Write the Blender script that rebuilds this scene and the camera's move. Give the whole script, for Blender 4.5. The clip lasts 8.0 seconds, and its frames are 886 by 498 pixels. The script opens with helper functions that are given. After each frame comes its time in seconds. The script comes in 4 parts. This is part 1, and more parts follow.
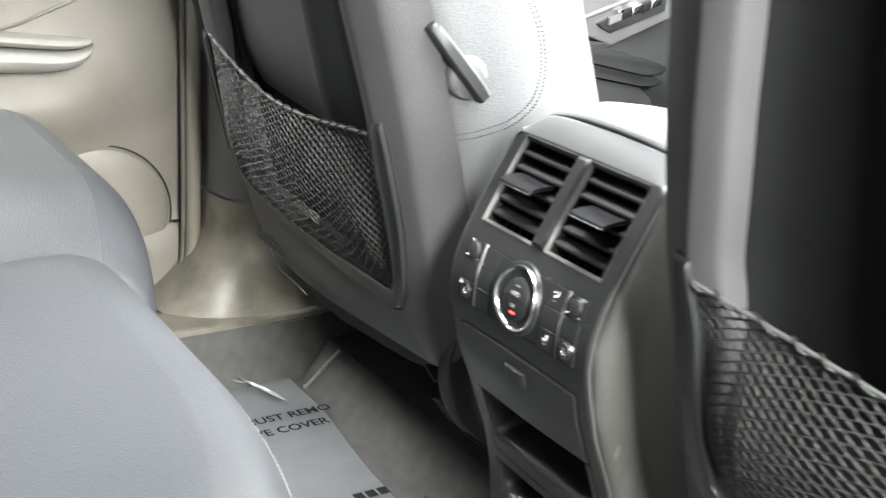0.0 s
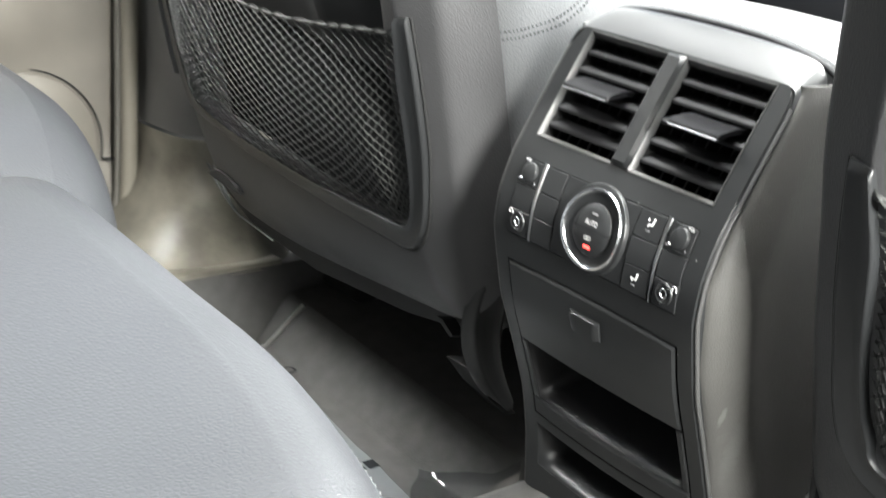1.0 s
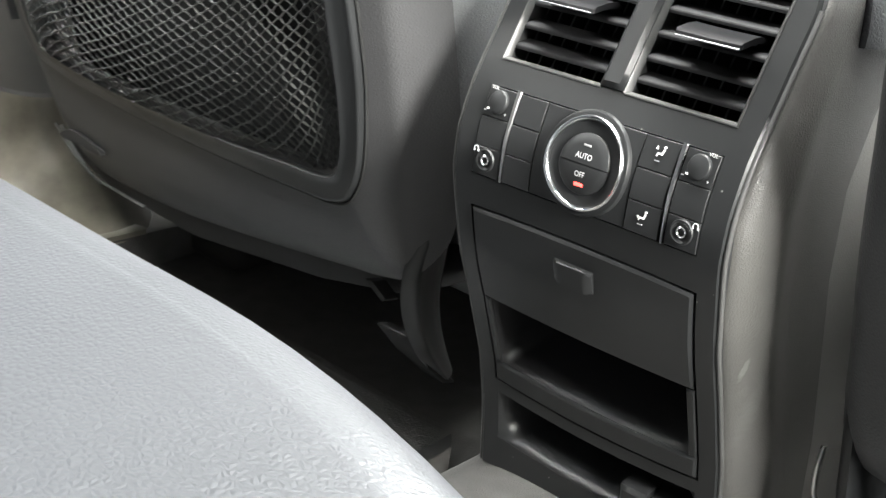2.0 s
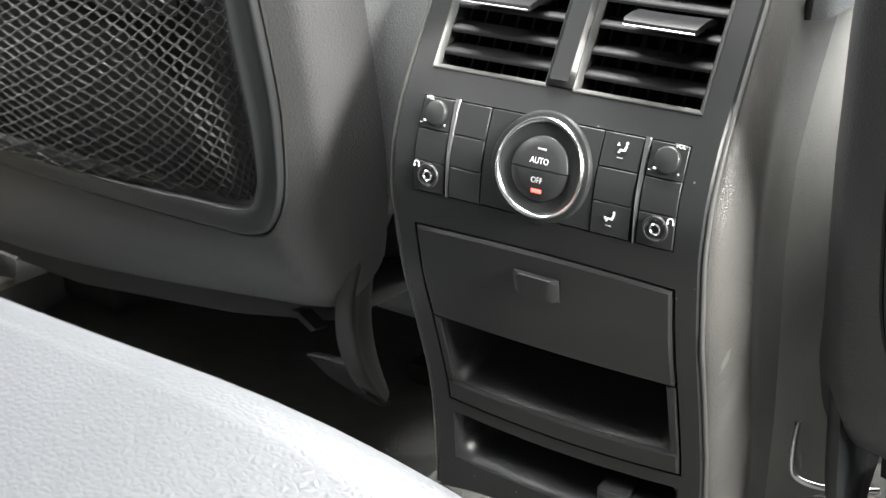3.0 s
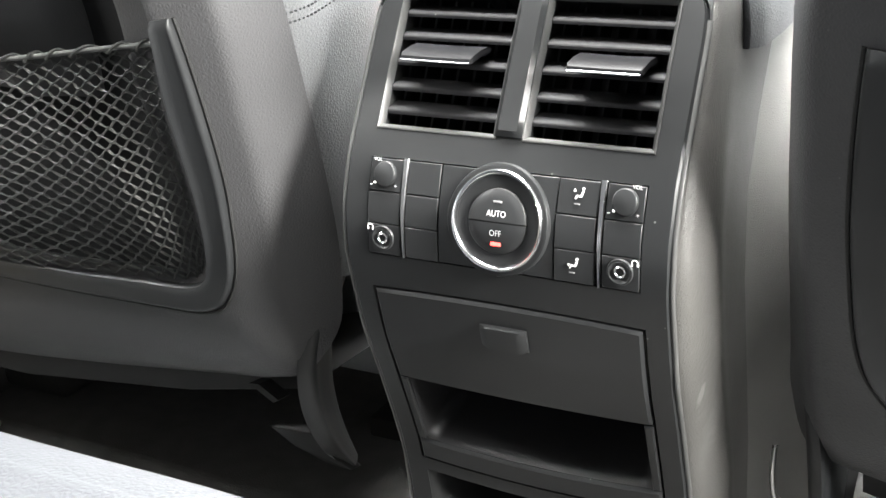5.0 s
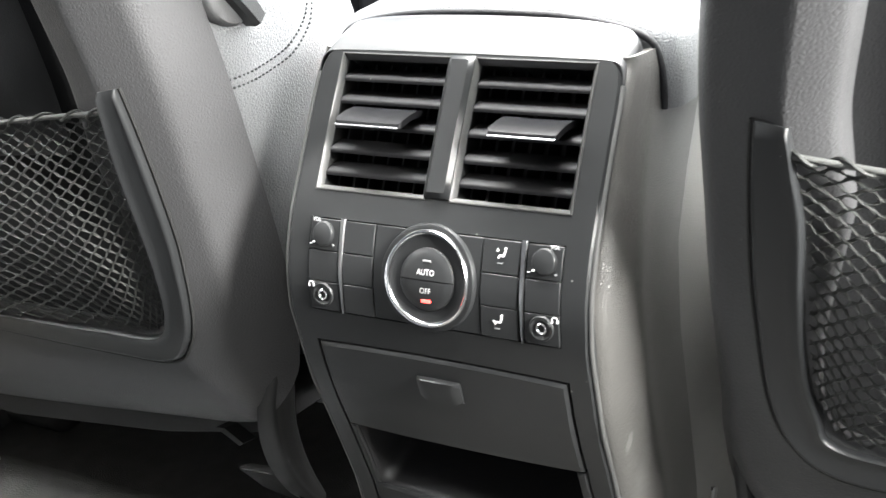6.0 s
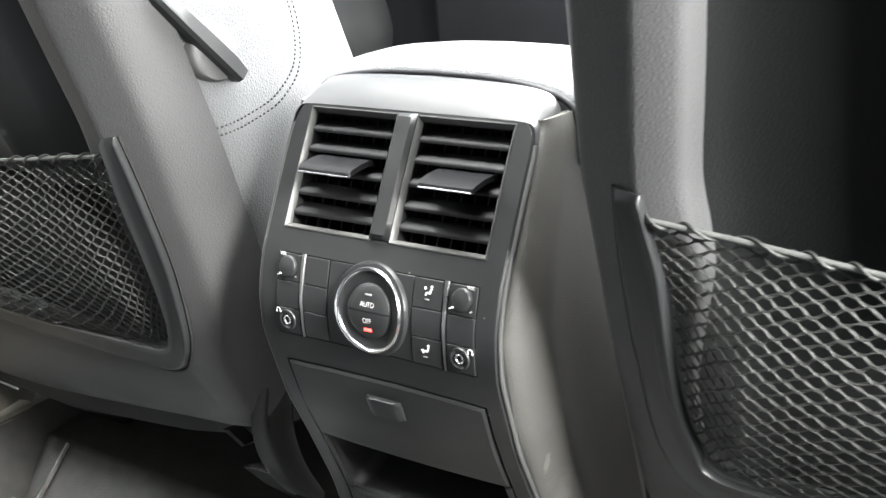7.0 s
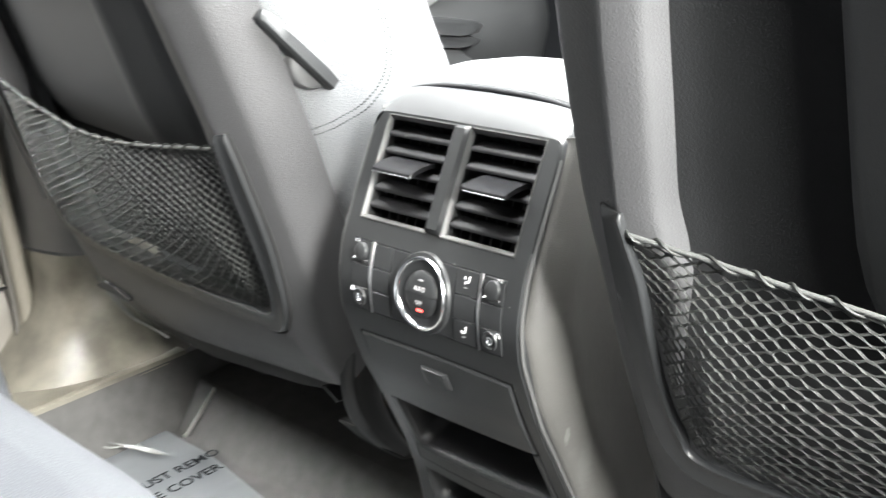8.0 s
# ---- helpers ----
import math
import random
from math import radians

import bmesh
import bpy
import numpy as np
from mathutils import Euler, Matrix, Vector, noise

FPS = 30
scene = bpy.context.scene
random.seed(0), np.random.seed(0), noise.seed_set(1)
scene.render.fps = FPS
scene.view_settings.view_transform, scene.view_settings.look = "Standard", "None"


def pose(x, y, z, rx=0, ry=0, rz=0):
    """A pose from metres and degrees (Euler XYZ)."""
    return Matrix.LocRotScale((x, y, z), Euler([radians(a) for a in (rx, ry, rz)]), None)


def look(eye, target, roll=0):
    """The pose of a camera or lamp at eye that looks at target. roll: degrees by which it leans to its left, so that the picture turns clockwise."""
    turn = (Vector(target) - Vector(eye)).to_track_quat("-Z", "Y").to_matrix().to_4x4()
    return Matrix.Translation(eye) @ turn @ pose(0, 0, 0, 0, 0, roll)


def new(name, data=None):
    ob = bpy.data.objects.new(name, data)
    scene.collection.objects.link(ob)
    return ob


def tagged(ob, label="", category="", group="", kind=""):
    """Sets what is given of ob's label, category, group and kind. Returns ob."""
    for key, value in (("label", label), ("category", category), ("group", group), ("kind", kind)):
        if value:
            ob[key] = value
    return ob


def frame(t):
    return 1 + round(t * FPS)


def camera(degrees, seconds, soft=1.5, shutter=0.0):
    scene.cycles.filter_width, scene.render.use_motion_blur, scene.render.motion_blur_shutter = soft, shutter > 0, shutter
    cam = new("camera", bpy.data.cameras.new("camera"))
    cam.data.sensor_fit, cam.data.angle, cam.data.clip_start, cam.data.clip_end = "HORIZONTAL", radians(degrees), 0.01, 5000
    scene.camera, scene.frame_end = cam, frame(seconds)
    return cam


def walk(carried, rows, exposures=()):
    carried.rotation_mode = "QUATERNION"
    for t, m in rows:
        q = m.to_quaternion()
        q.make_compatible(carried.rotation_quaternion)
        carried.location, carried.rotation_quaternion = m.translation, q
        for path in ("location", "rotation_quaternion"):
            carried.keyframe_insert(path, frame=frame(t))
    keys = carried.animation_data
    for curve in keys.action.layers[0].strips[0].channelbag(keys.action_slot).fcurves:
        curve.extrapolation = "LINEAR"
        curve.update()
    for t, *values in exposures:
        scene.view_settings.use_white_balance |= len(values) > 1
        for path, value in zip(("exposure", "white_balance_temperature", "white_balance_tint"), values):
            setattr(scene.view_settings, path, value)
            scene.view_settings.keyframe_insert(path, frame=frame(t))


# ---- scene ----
cam = camera(40.94, 8.0, soft=1.35, shutter=0.55)
PATH = [
    (0, (0.5733, -0.4462, 0.6008), (-0.2125, 0.0737, 0.2659), 4.03),
    (0.5, (0.4711, -0.4448, 0.5583), (-0.3035, 0.0942, 0.2274), 4.62),
    (1, (0.4086, -0.4410, 0.5205), (-0.3143, 0.1507, 0.1638), 5.71),
    (1.5, (0.3472, -0.4448, 0.4944), (-0.3102, 0.2052, 0.1132), 6.16),
    (1.7, (0.3221, -0.4376, 0.4819), (-0.3146, 0.2344, 0.1036), 6.24),
    (2.8, (0.2357, -0.4407, 0.4625), (-0.2756, 0.3391, 0.1013), 3.57),
    (3, (0.2232, -0.4441, 0.4690), (-0.2658, 0.3465, 0.1004), 2.33),
    (3.5, (0.2128, -0.4418, 0.4697), (-0.2502, 0.3719, 0.1183), 1.36),
    (4, (0.2062, -0.4402, 0.4754), (-0.2457, 0.3841, 0.1341), -0.32),
    (4.2, (0.2008, -0.4439, 0.4758), (-0.2404, 0.3818, 0.1244), -0.72),
    (5.3, (0.2115, -0.4356, 0.4823), (-0.2347, 0.3921, 0.1421), -2.77),
    (5.5, (0.2206, -0.4316, 0.4880), (-0.2287, 0.3959, 0.1513), -3.22),
    (6, (0.2532, -0.4283, 0.5037), (-0.2184, 0.3867, 0.1670), -3.70),
    (6.5, (0.3036, -0.4289, 0.5191), (-0.2129, 0.3594, 0.1846), -4.02),
    (7, (0.3667, -0.4248, 0.5385), (-0.2034, 0.3270, 0.2072), -4.59),
    (7.5, (0.4296, -0.4234, 0.5609), (-0.1947, 0.2791, 0.2191), -5.07),
    (8, (0.4858, -0.4295, 0.5779), (-0.2075, 0.2028, 0.2325), -5.17),
]
walk(cam, [(t, look(eye, target, roll)) for t, eye, target, roll in PATH], [(0.0, 1.46, 6350, 7), (0.5, 1.52, 6350, 7), (1.5, 1.62, 6400, 7), (3.5, 1.94, 6450, 8), (5.5, 2.05, 6400, 9), (7.0, 1.80, 6350, 8), (8.0, 2.02, 6350, 8)])

# ---------- light ----------
world = bpy.data.worlds.new("sky")
scene.world = world
world.use_nodes = True
wn = world.node_tree.nodes
sky = wn.new("ShaderNodeTexSky")
sky.sky_type = 'NISHITA'
sky.sun_disc = False
sky.sun_elevation = radians(25)
sky.sun_rotation = radians(100)
wn["Background"].inputs[1].default_value = 0.06
world.node_tree.links.new(sky.outputs[0], wn["Background"].inputs[0])

sun_data = bpy.data.lights.new("sun", 'SUN')
sun_data.energy = 4.6
sun_data.angle = radians(22)
sun_data.color = (1.0, 0.955, 0.885)
sun = new("sun", sun_data)
sun.matrix_world = look((3.0, -0.53, 1.62), (0.0, -0.10, 0.20))


def window_light(name, eye, target, sx, sy, watts, colour=(1.0, 0.985, 0.95), spread=180):
    """The sky's light in a window's opening."""
    d = bpy.data.lights.new(name, 'AREA')
    d.shape, d.size, d.size_y, d.energy, d.color = 'RECTANGLE', sx, sy, watts, colour
    d.spread = radians(spread)
    ob = new(name, d)
    ob.matrix_world = look(eye, target)
    return ob


window_light("windscreen_light", (0.05, 1.25, 1.05), (0.0, 0.2, 0.4), 1.2, 0.55, 38)
# No sunroof is known: this lamp is added to brighten lid and leather.
window_light("added_roof_light", (0.0, 0.30, 1.29), (0.0, 0.36, 0.3), 0.75, 0.72, 12, spread=90)
window_light("side_window_light", (0.89, -0.03, 1.10), (-0.05, -0.03, 0.32), 0.24, 0.36, 5.0)
window_light("door_opening_light", (0.88, -0.12, 0.72), (-0.12, -0.04, 0.34), 0.30, 0.36, 6.5, spread=120)
window_light("left_window_light", (-0.80, -0.34, 1.0), (-0.38, 0.03, 0.10), 0.30, 0.14, 0.9, spread=60)
window_light("front_window_light", (0.88, 0.65, 1.05), (-0.2, 0.25, 0.3), 0.8, 0.4, 15)
window_light("rear_window_light", (0.0, -1.75, 1.0), (0.0, 0.0, 0.3), 1.1, 0.5, 0.3)


# ---------- materials ----------
def material(name, colour, rough=0.5, metal=0.0, grain=0.0, grain_size=900.0, vary=0.12, vary_size=14.0, cells=False, wear=0.0, coat=0.0, spec=0.5, dust=0.0):
    m = bpy.data.materials.new(name)
    m.use_nodes = True
    n, l = m.node_tree.nodes, m.node_tree.links
    b = n["Principled BSDF"]
    b.inputs["Metallic"].default_value = metal
    b.inputs["Specular IOR Level"].default_value = spec
    b.inputs["Coat Weight"].default_value = coat
    tc = n.new("ShaderNodeTexCoord")
    big = n.new("ShaderNodeTexNoise")
    big.inputs["Scale"].default_value, big.inputs["Detail"].default_value = vary_size, 5
    l.new(tc.outputs["Object"], big.inputs["Vector"])
    ramp = n.new("ShaderNodeMapRange")
    ramp.inputs["From Min"].default_value, ramp.inputs["From Max"].default_value = 0.3, 0.7
    ramp.inputs["To Min"].default_value, ramp.inputs["To Max"].default_value = 1 - vary, 1 + vary
    l.new(big.outputs["Fac"], ramp.inputs["Value"])
    mix = n.new("ShaderNodeVectorMath")
    mix.operation = 'SCALE'
    mix.inputs[0].default_value = colour
    l.new(ramp.outputs[0], mix.inputs["Scale"])
    last = mix.outputs[0]
    if wear:
        w = n.new("ShaderNodeTexNoise")
        w.inputs["Scale"].default_value, w.inputs["Detail"].default_value = 55.0, 8
        l.new(tc.outputs["Object"], w.inputs["Vector"])
        wr = n.new("ShaderNodeMapRange")
        wr.inputs["From Min"].default_value, wr.inputs["From Max"].default_value = 0.6, 0.75
        wr.inputs["To Max"].default_value = wear
        l.new(w.outputs["Fac"], wr.inputs["Value"])
        wm = n.new("ShaderNodeMix")
        wm.data_type = 'RGBA'
        l.new(wr.outputs[0], wm.inputs["Factor"])
        l.new(last, wm.inputs["A"])
        wm.inputs["B"].default_value = (*[min(1, c * 2.2 + 0.03) for c in colour], 1)
        last = wm.outputs["Result"]
    if dust:
        # a few pale specks of dust
        sp = n.new("ShaderNodeTexVoronoi")
        sp.inputs["Scale"].default_value = 70.0
        l.new(tc.outputs["Object"], sp.inputs["Vector"])
        sr = n.new("ShaderNodeMapRange")
        sr.inputs["From Min"].default_value, sr.inputs["From Max"].default_value = 0.045, 0.02
        sr.inputs["To Max"].default_value = dust
        l.new(sp.outputs["Distance"], sr.inputs["Value"])
        sm = n.new("ShaderNodeMix")
        sm.data_type = 'RGBA'
        sm.inputs["B"].default_value = (0.4, 0.4, 0.38, 1)
        l.new(sr.outputs[0], sm.inputs["Factor"])
        l.new(last, sm.inputs["A"])
        last = sm.outputs["Result"]
    l.new(last, b.inputs["Base Color"])
    rr = n.new("ShaderNodeMapRange")
    rr.inputs["To Min"].default_value, rr.inputs["To Max"].default_value = max(0.02, rough - 0.08), min(1, rough + 0.08)
    l.new(big.outputs["Fac"], rr.inputs["Value"])
    l.new(rr.outputs[0], b.inputs["Roughness"])
    if grain:
        if cells:
            g = n.new("ShaderNodeTexVoronoi")
            g.feature = 'DISTANCE_TO_EDGE'
            g.inputs["Scale"].default_value = grain_size
            wob = n.new("ShaderNodeTexNoise")
            wob.inputs["Scale"].default_value = grain_size * 0.6
            add = n.new("ShaderNodeVectorMath")
            add.operation = 'MULTIPLY_ADD'
            add.inputs[1].default_value = (0.0022, 0.0022, 0.0022)
            l.new(tc.outputs["Object"], wob.inputs["Vector"])
            l.new(wob.outputs["Color"], add.inputs[0])
            l.new(tc.outputs["Object"], add.inputs[2])
            l.new(add.outputs[0], g.inputs["Vector"])
            cl = n.new("ShaderNodeMapRange")
            cl.inputs["From Max"].default_value = 0.42
            l.new(g.outputs["Distance"], cl.inputs["Value"])
            out = cl.outputs[0]
        else:
            g = n.new("ShaderNodeTexNoise")
            g.inputs["Scale"].default_value, g.inputs["Detail"].default_value = grain_size, 3
            l.new(tc.outputs["Object"], g.inputs["Vector"])
            out = g.outputs["Fac"]
        bp = n.new("ShaderNodeBump")
        bp.inputs["Strength"].default_value, bp.inputs["Distance"].default_value = grain, 0.0006
        l.new(out, bp.inputs["Height"])
        l.new(bp.outputs[0], b.inputs["Normal"])
    return m


FASCIA = material("soft_touch_plastic", (0.0185, 0.0193, 0.020), 0.34, grain=0.10, grain_size=2600, wear=0.04, dust=0.5, spec=0.42)
# Paler than the fascia: edge highlights are put into this colour.
BEAD = material("highlight_bead_plastic", (0.065, 0.065, 0.064), 0.34, grain=0.08, grain_size=2000)
BUTTON = material("button_plastic", (0.021, 0.0218, 0.0227), 0.40, grain=0.06, grain_size=3000, spec=0.32)
GLOSSY = material("gloss_black_plastic", (0.009, 0.009, 0.010), 0.34, grain=0.0, spec=0.14)
SLAT = material("vent_slat_plastic", (0.012, 0.012, 0.013), 0.55, grain=0.15, grain_size=2500, spec=0.22, dust=0.5)
DARK = material("matt_dark_plastic", (0.012, 0.012, 0.012), 0.8, grain=0.3, grain_size=1500)
CHROME = material("satin_chrome", (0.75, 0.76, 0.78), 0.18, metal=1.0, grain=0.0)
SKIN = material("grained_console_skin", (0.077, 0.075, 0.071), 0.38, grain=0.3, grain_size=800, cells=True, wear=0.15)
LEATHER = material("grey_leather", (0.15, 0.155, 0.16), 0.45, grain=0.36, grain_size=540, cells=True, vary=0.07, vary_size=9)
CUSHION = material("pale_grey_leather", (0.062, 0.065, 0.071), 0.38, grain=0.22, grain_size=420, cells=True, vary=0.05, vary_size=6)
SHELL = material("grained_seat_shell", (0.063, 0.063, 0.065), 0.46, grain=0.24, grain_size=540, cells=True, vary=0.08, dust=0.1, spec=0.3)
FRAME = material("pocket_frame_plastic", (0.019, 0.020, 0.021), 0.38, grain=0.12, grain_size=1500, spec=0.42)
RECESS = material("seat_back_felt", (0.014, 0.0143, 0.015), 0.8, grain=0.6, grain_size=900, spec=0.12)
NET = material("black_elastic_cord", (0.037, 0.039, 0.037), 0.55, grain=0.6, grain_size=2200)
ROPE = material("grey_elastic_cord", (0.10, 0.103, 0.10), 0.5, grain=0.7, grain_size=1800)
THREAD = material("dark_thread", (0.06, 0.062, 0.066), 0.8)
CARPET = material("charcoal_carpet", (0.074, 0.073, 0.071), 0.95, grain=1.0, grain_size=900, vary=0.16, vary_size=60)
FILM = material("grey_protective_film", (0.13, 0.139, 0.148), 0.34, grain=0.2, grain_size=70, vary=0.1, coat=0.15)
CLEAR = material("clear_film", (0.055, 0.055, 0.056), 0.12, grain=0.15, grain_size=60, coat=0.6)
PAD = material("grey_back_pad", (0.045, 0.046, 0.048), 0.55, grain=0.2, grain_size=800, cells=True)
PRINT = material("dark_print", (0.012, 0.013, 0.015), 0.9, spec=0.1)
WHITE = material("white_print", (0.8, 0.8, 0.8), 0.5)
DOORSKIN = material("beige_grey_door_skin", (0.16, 0.149, 0.130), 0.38, grain=0.3, grain_size=700, cells=True)
# Strong tone variation puts the trim's mottled reflections into the colour.
TRIM = material("grey_beige_trim", (0.145, 0.136, 0.112), 0.36, grain=0.12, grain_size=1400, vary=0.38, vary_size=26)
PILLAR = material("grey_pillar_trim", (0.11, 0.109, 0.106), 0.45, grain=0.3, grain_size=1400)
RUBBER = material("rubber_seal", (0.10, 0.095, 0.085), 0.55, grain=0.4, grain_size=700)
METAL = material("bare_metal", (0.72, 0.72, 0.70), 0.30, metal=1.0, grain=0.3, grain_size=600)
LINING = material("roof_lining", (0.45, 0.44, 0.42), 0.95, grain=0.5, grain_size=800)
EARTH = material("pale_concrete", (0.35, 0.34, 0.32), 0.9, grain=0.6, grain_size=60)
ORANGE = material("orange_plastic", (0.75, 0.12, 0.03), 0.45)


def glow(name, colour, strength):
    m = bpy.data.materials.new(name)
    m.use_nodes = True
    b = m.node_tree.nodes["Principled BSDF"]
    b.inputs["Base Color"].default_value = (0.3, 0.01, 0.01, 1)
    b.inputs["Emission Color"].default_value = (*colour, 1)
    b.inputs["Emission Strength"].default_value = strength
    return m


ARM = material("pale_armrest_skin", (0.29, 0.286, 0.272), 0.42, grain=0.25, grain_size=800, cells=True)
DOORGREY = material("grey_door_pad", (0.09, 0.09, 0.092), 0.45, grain=0.3, grain_size=900)
DIMCHROME = material("dim_chrome", (0.50, 0.50, 0.51), 0.22, metal=1.0)
# Film in a paler colour that stands for glare on its folds.
GLARE = material("film_glare", (0.42, 0.43, 0.42), 0.15, coat=0.8)
BEADCORD = material("dark_lid_bead", (0.018, 0.018, 0.020), 0.6, grain=0.8, grain_size=900, spec=0.2)
BRUSHED = material("brushed_strip", (0.62, 0.625, 0.635), 0.30, metal=1.0)
PALEGREY = material("pale_grey_print", (0.22, 0.22, 0.225), 0.5)
FACIA = material("dashboard_shade_black", (0.010, 0.0105, 0.012), 0.85, grain=0.3, grain_size=900, spec=0.12)
GLARE.node_tree.nodes["Principled BSDF"].inputs["Transmission Weight"].default_value = 0.6
# Paler fascia plastic: the windscreen's reflection is put into the colour.
SATIN = material("sheen_top_plastic", (0.055, 0.056, 0.058), 0.32, grain=0.05, grain_size=2600, spec=0.6)
BINLINER = material("bin_plastic", (0.013, 0.013, 0.014), 0.5, grain=0.2, grain_size=1800)
STRIP = material("tan_trim_strip", (0.20, 0.185, 0.155), 0.42, grain=0.2, grain_size=900)


def add_scuff(m, at, size, colour, amount):
    """A pale rubbed patch with a ragged outline at one place on a material."""
    n, l = m.node_tree.nodes, m.node_tree.links
    base = n["Principled BSDF"].inputs["Base Color"]
    old = base.links[0].from_socket
    tc = n.new("ShaderNodeTexCoord")
    off = n.new("ShaderNodeVectorMath")
    off.operation = 'SUBTRACT'
    off.inputs[1].default_value = at
    l.new(tc.outputs["Object"], off.inputs[0])
    div = n.new("ShaderNodeVectorMath")
    div.operation = 'DIVIDE'
    div.inputs[1].default_value = size
    l.new(off.outputs[0], div.inputs[0])
    ln = n.new("ShaderNodeVectorMath")
    ln.operation = 'LENGTH'
    l.new(div.outputs[0], ln.inputs[0])
    rag = n.new("ShaderNodeTexNoise")
    rag.inputs["Scale"].default_value, rag.inputs["Detail"].default_value = 260.0, 6
    l.new(tc.outputs["Object"], rag.inputs["Vector"])
    add = n.new("ShaderNodeMath")
    add.operation = 'ADD'
    l.new(ln.outputs["Value"], add.inputs[0])
    l.new(rag.outputs["Fac"], add.inputs[1])
    mr = n.new("ShaderNodeMapRange")
    mr.inputs["From Min"].default_value, mr.inputs["From Max"].default_value = 1.35, 0.95
    mr.inputs["To Max"].default_value = amount
    l.new(add.outputs[0], mr.inputs["Value"])
    mx = n.new("ShaderNodeMix")
    mx.data_type = 'RGBA'
    mx.inputs["B"].default_value = (*colour, 1)
    l.new(mr.outputs[0], mx.inputs["Factor"])
    l.new(old, mx.inputs["A"])
    l.new(mx.outputs["Result"], base)


add_scuff(SKIN, (.0840, .0195, .2370), (.012, .0020, .0085), (.24, .24, .23), .35)
add_scuff(SKIN, (.0850, .0320, .2150), (.012, .0060, .0300), (.14, .14, .135), .25)
LED = glow("red_indicator_lamp", (1.0, 0.05, 0.04), 3.0)


# ---------- builders ----------
def part(name, bm, mat, parent=None, label="", smooth=40):
    me = bpy.data.meshes.new(name)
    bmesh.ops.recalc_face_normals(bm, faces=bm.faces)
    bm.to_mesh(me)
    bm.free()
    me.materials.append(mat)
    if smooth:
        me.shade_smooth()
        me.set_sharp_from_angle(angle=radians(smooth))
    ob = new(name, me)
    ob.parent = parent
    if label:
        ob["label"] = label
    return ob


def thing(name, label, category, at=(0, 0, 0), group="", kind=""):
    ob = new(name)
    ob.empty_display_size = 0.05
    return tagged(ob, label, category, group, kind)


def grid(bm, rows, closed=False, ends=False):
    """Faces over rows of points. closed: each row is a ring. ends: cap the first and last ring."""
    vs = [[bm.verts.new(p) for p in row] for row in rows]
    n = len(vs[0])
    for a, b in zip(vs, vs[1:]):
        for i in range(n if closed else n - 1):
            j = (i + 1) % n
            bm.faces.new((a[i], a[j], b[j], b[i]))
    if ends:
        bm.faces.new(vs[0])
        bm.faces.new(vs[-1])
    return vs


def box(bm, x0, x1, y0, y1, z0, z1, bevel=0.0, seg=2):
    m = Matrix.Translation(((x0 + x1) / 2, (y0 + y1) / 2, (z0 + z1) / 2)) @ Matrix.Diagonal((x1 - x0, y1 - y0, z1 - z0, 1))
    r = bmesh.ops.create_cube(bm, size=1, matrix=m)
    if bevel:
        es = list({e for v in r["verts"] for e in v.link_edges})
        bmesh.ops.bevel(bm, geom=es, offset=bevel, segments=seg, profile=0.6, affect='EDGES')


def lerp(a, b, t):
    return a + (b - a) * t


def smooth_line(points, n):
    """n points along a Catmull-Rom line through the given ones."""
    p = [Vector(q) for q in points]
    p = [p[0] * 2 - p[1]] + p + [p[-1] * 2 - p[-2]]
    out = []
    for k in range(n):
        s = k / (n - 1) * (len(p) - 3)
        i = min(int(s), len(p) - 4)
        t = s - i
        a, b, c, d = p[i:i + 4]
        out.append(0.5 * (2 * b + (c - a) * t + (2 * a - 5 * b + 4 * c - d) * t * t + (3 * b - a - 3 * c + d) * t ** 3))
    return out


def tube(bm, points, r, sides=5, flat=1.0):
    """A cord along points."""
    pts = [Vector(p) for p in points]
    rows = []
    for i, p in enumerate(pts):
        t = (pts[min(i + 1, len(pts) - 1)] - pts[max(i - 1, 0)]).normalized()
        a = t.cross(Vector((0, 1, 0.03))).normalized()
        b = t.cross(a)
        rows.append([p + r * (math.cos(2 * math.pi * k / sides) * a + flat * math.sin(2 * math.pi * k / sides) * b) for k in range(sides)])
    grid(bm, rows, closed=True, ends=True)


def table(xs, ys):
    return lambda v: float(np.interp(v, xs, ys))


# ---------- the console's rear face ----------
_z = np.linspace(0.0, 0.46, 461)
_y = np.interp(_z, [0, .05, .10, .14, .162, .176, .218, .245, .2725, .291, .313, .335, .348, .375, .404, .415, .46],
               [.048, .048, .046, .041, .0357, .032, .0155, .004, -.0032, -.0079, -.0070, 0, .0072, .022, .039, .047, .09])
_k = np.exp(-0.5 * (np.arange(-12, 13) / 4.0) ** 2)
_s = np.convolve(np.pad(_y, 12, mode="edge"), _k / _k.sum(), mode="valid")
bow_at = table([.0, .115, .162, .176, .2185, .248, .272, .287], [0, -.003, -.004, -.004, -.002, 0, .0015, 0])


def face(x, z, d=0.0):
    """The point of the console's rear face at x and z, d out of it."""
    z = z + bow_at(z) * max(0.0, 1 - (x / 0.066) ** 2)
    y = float(np.interp(z, _z, _s))
    k = float(np.interp(z + .002, _z, _s) - np.interp(z - .002, _z, _s)) / .004
    q = math.hypot(1, k)
    return Vector((x, y - d / q, z + d * k / q))


half_at = table([0, .390, .397, .401, .4035, .4058], [.0775, .0775, .0770, .0761, .0748, .0715])


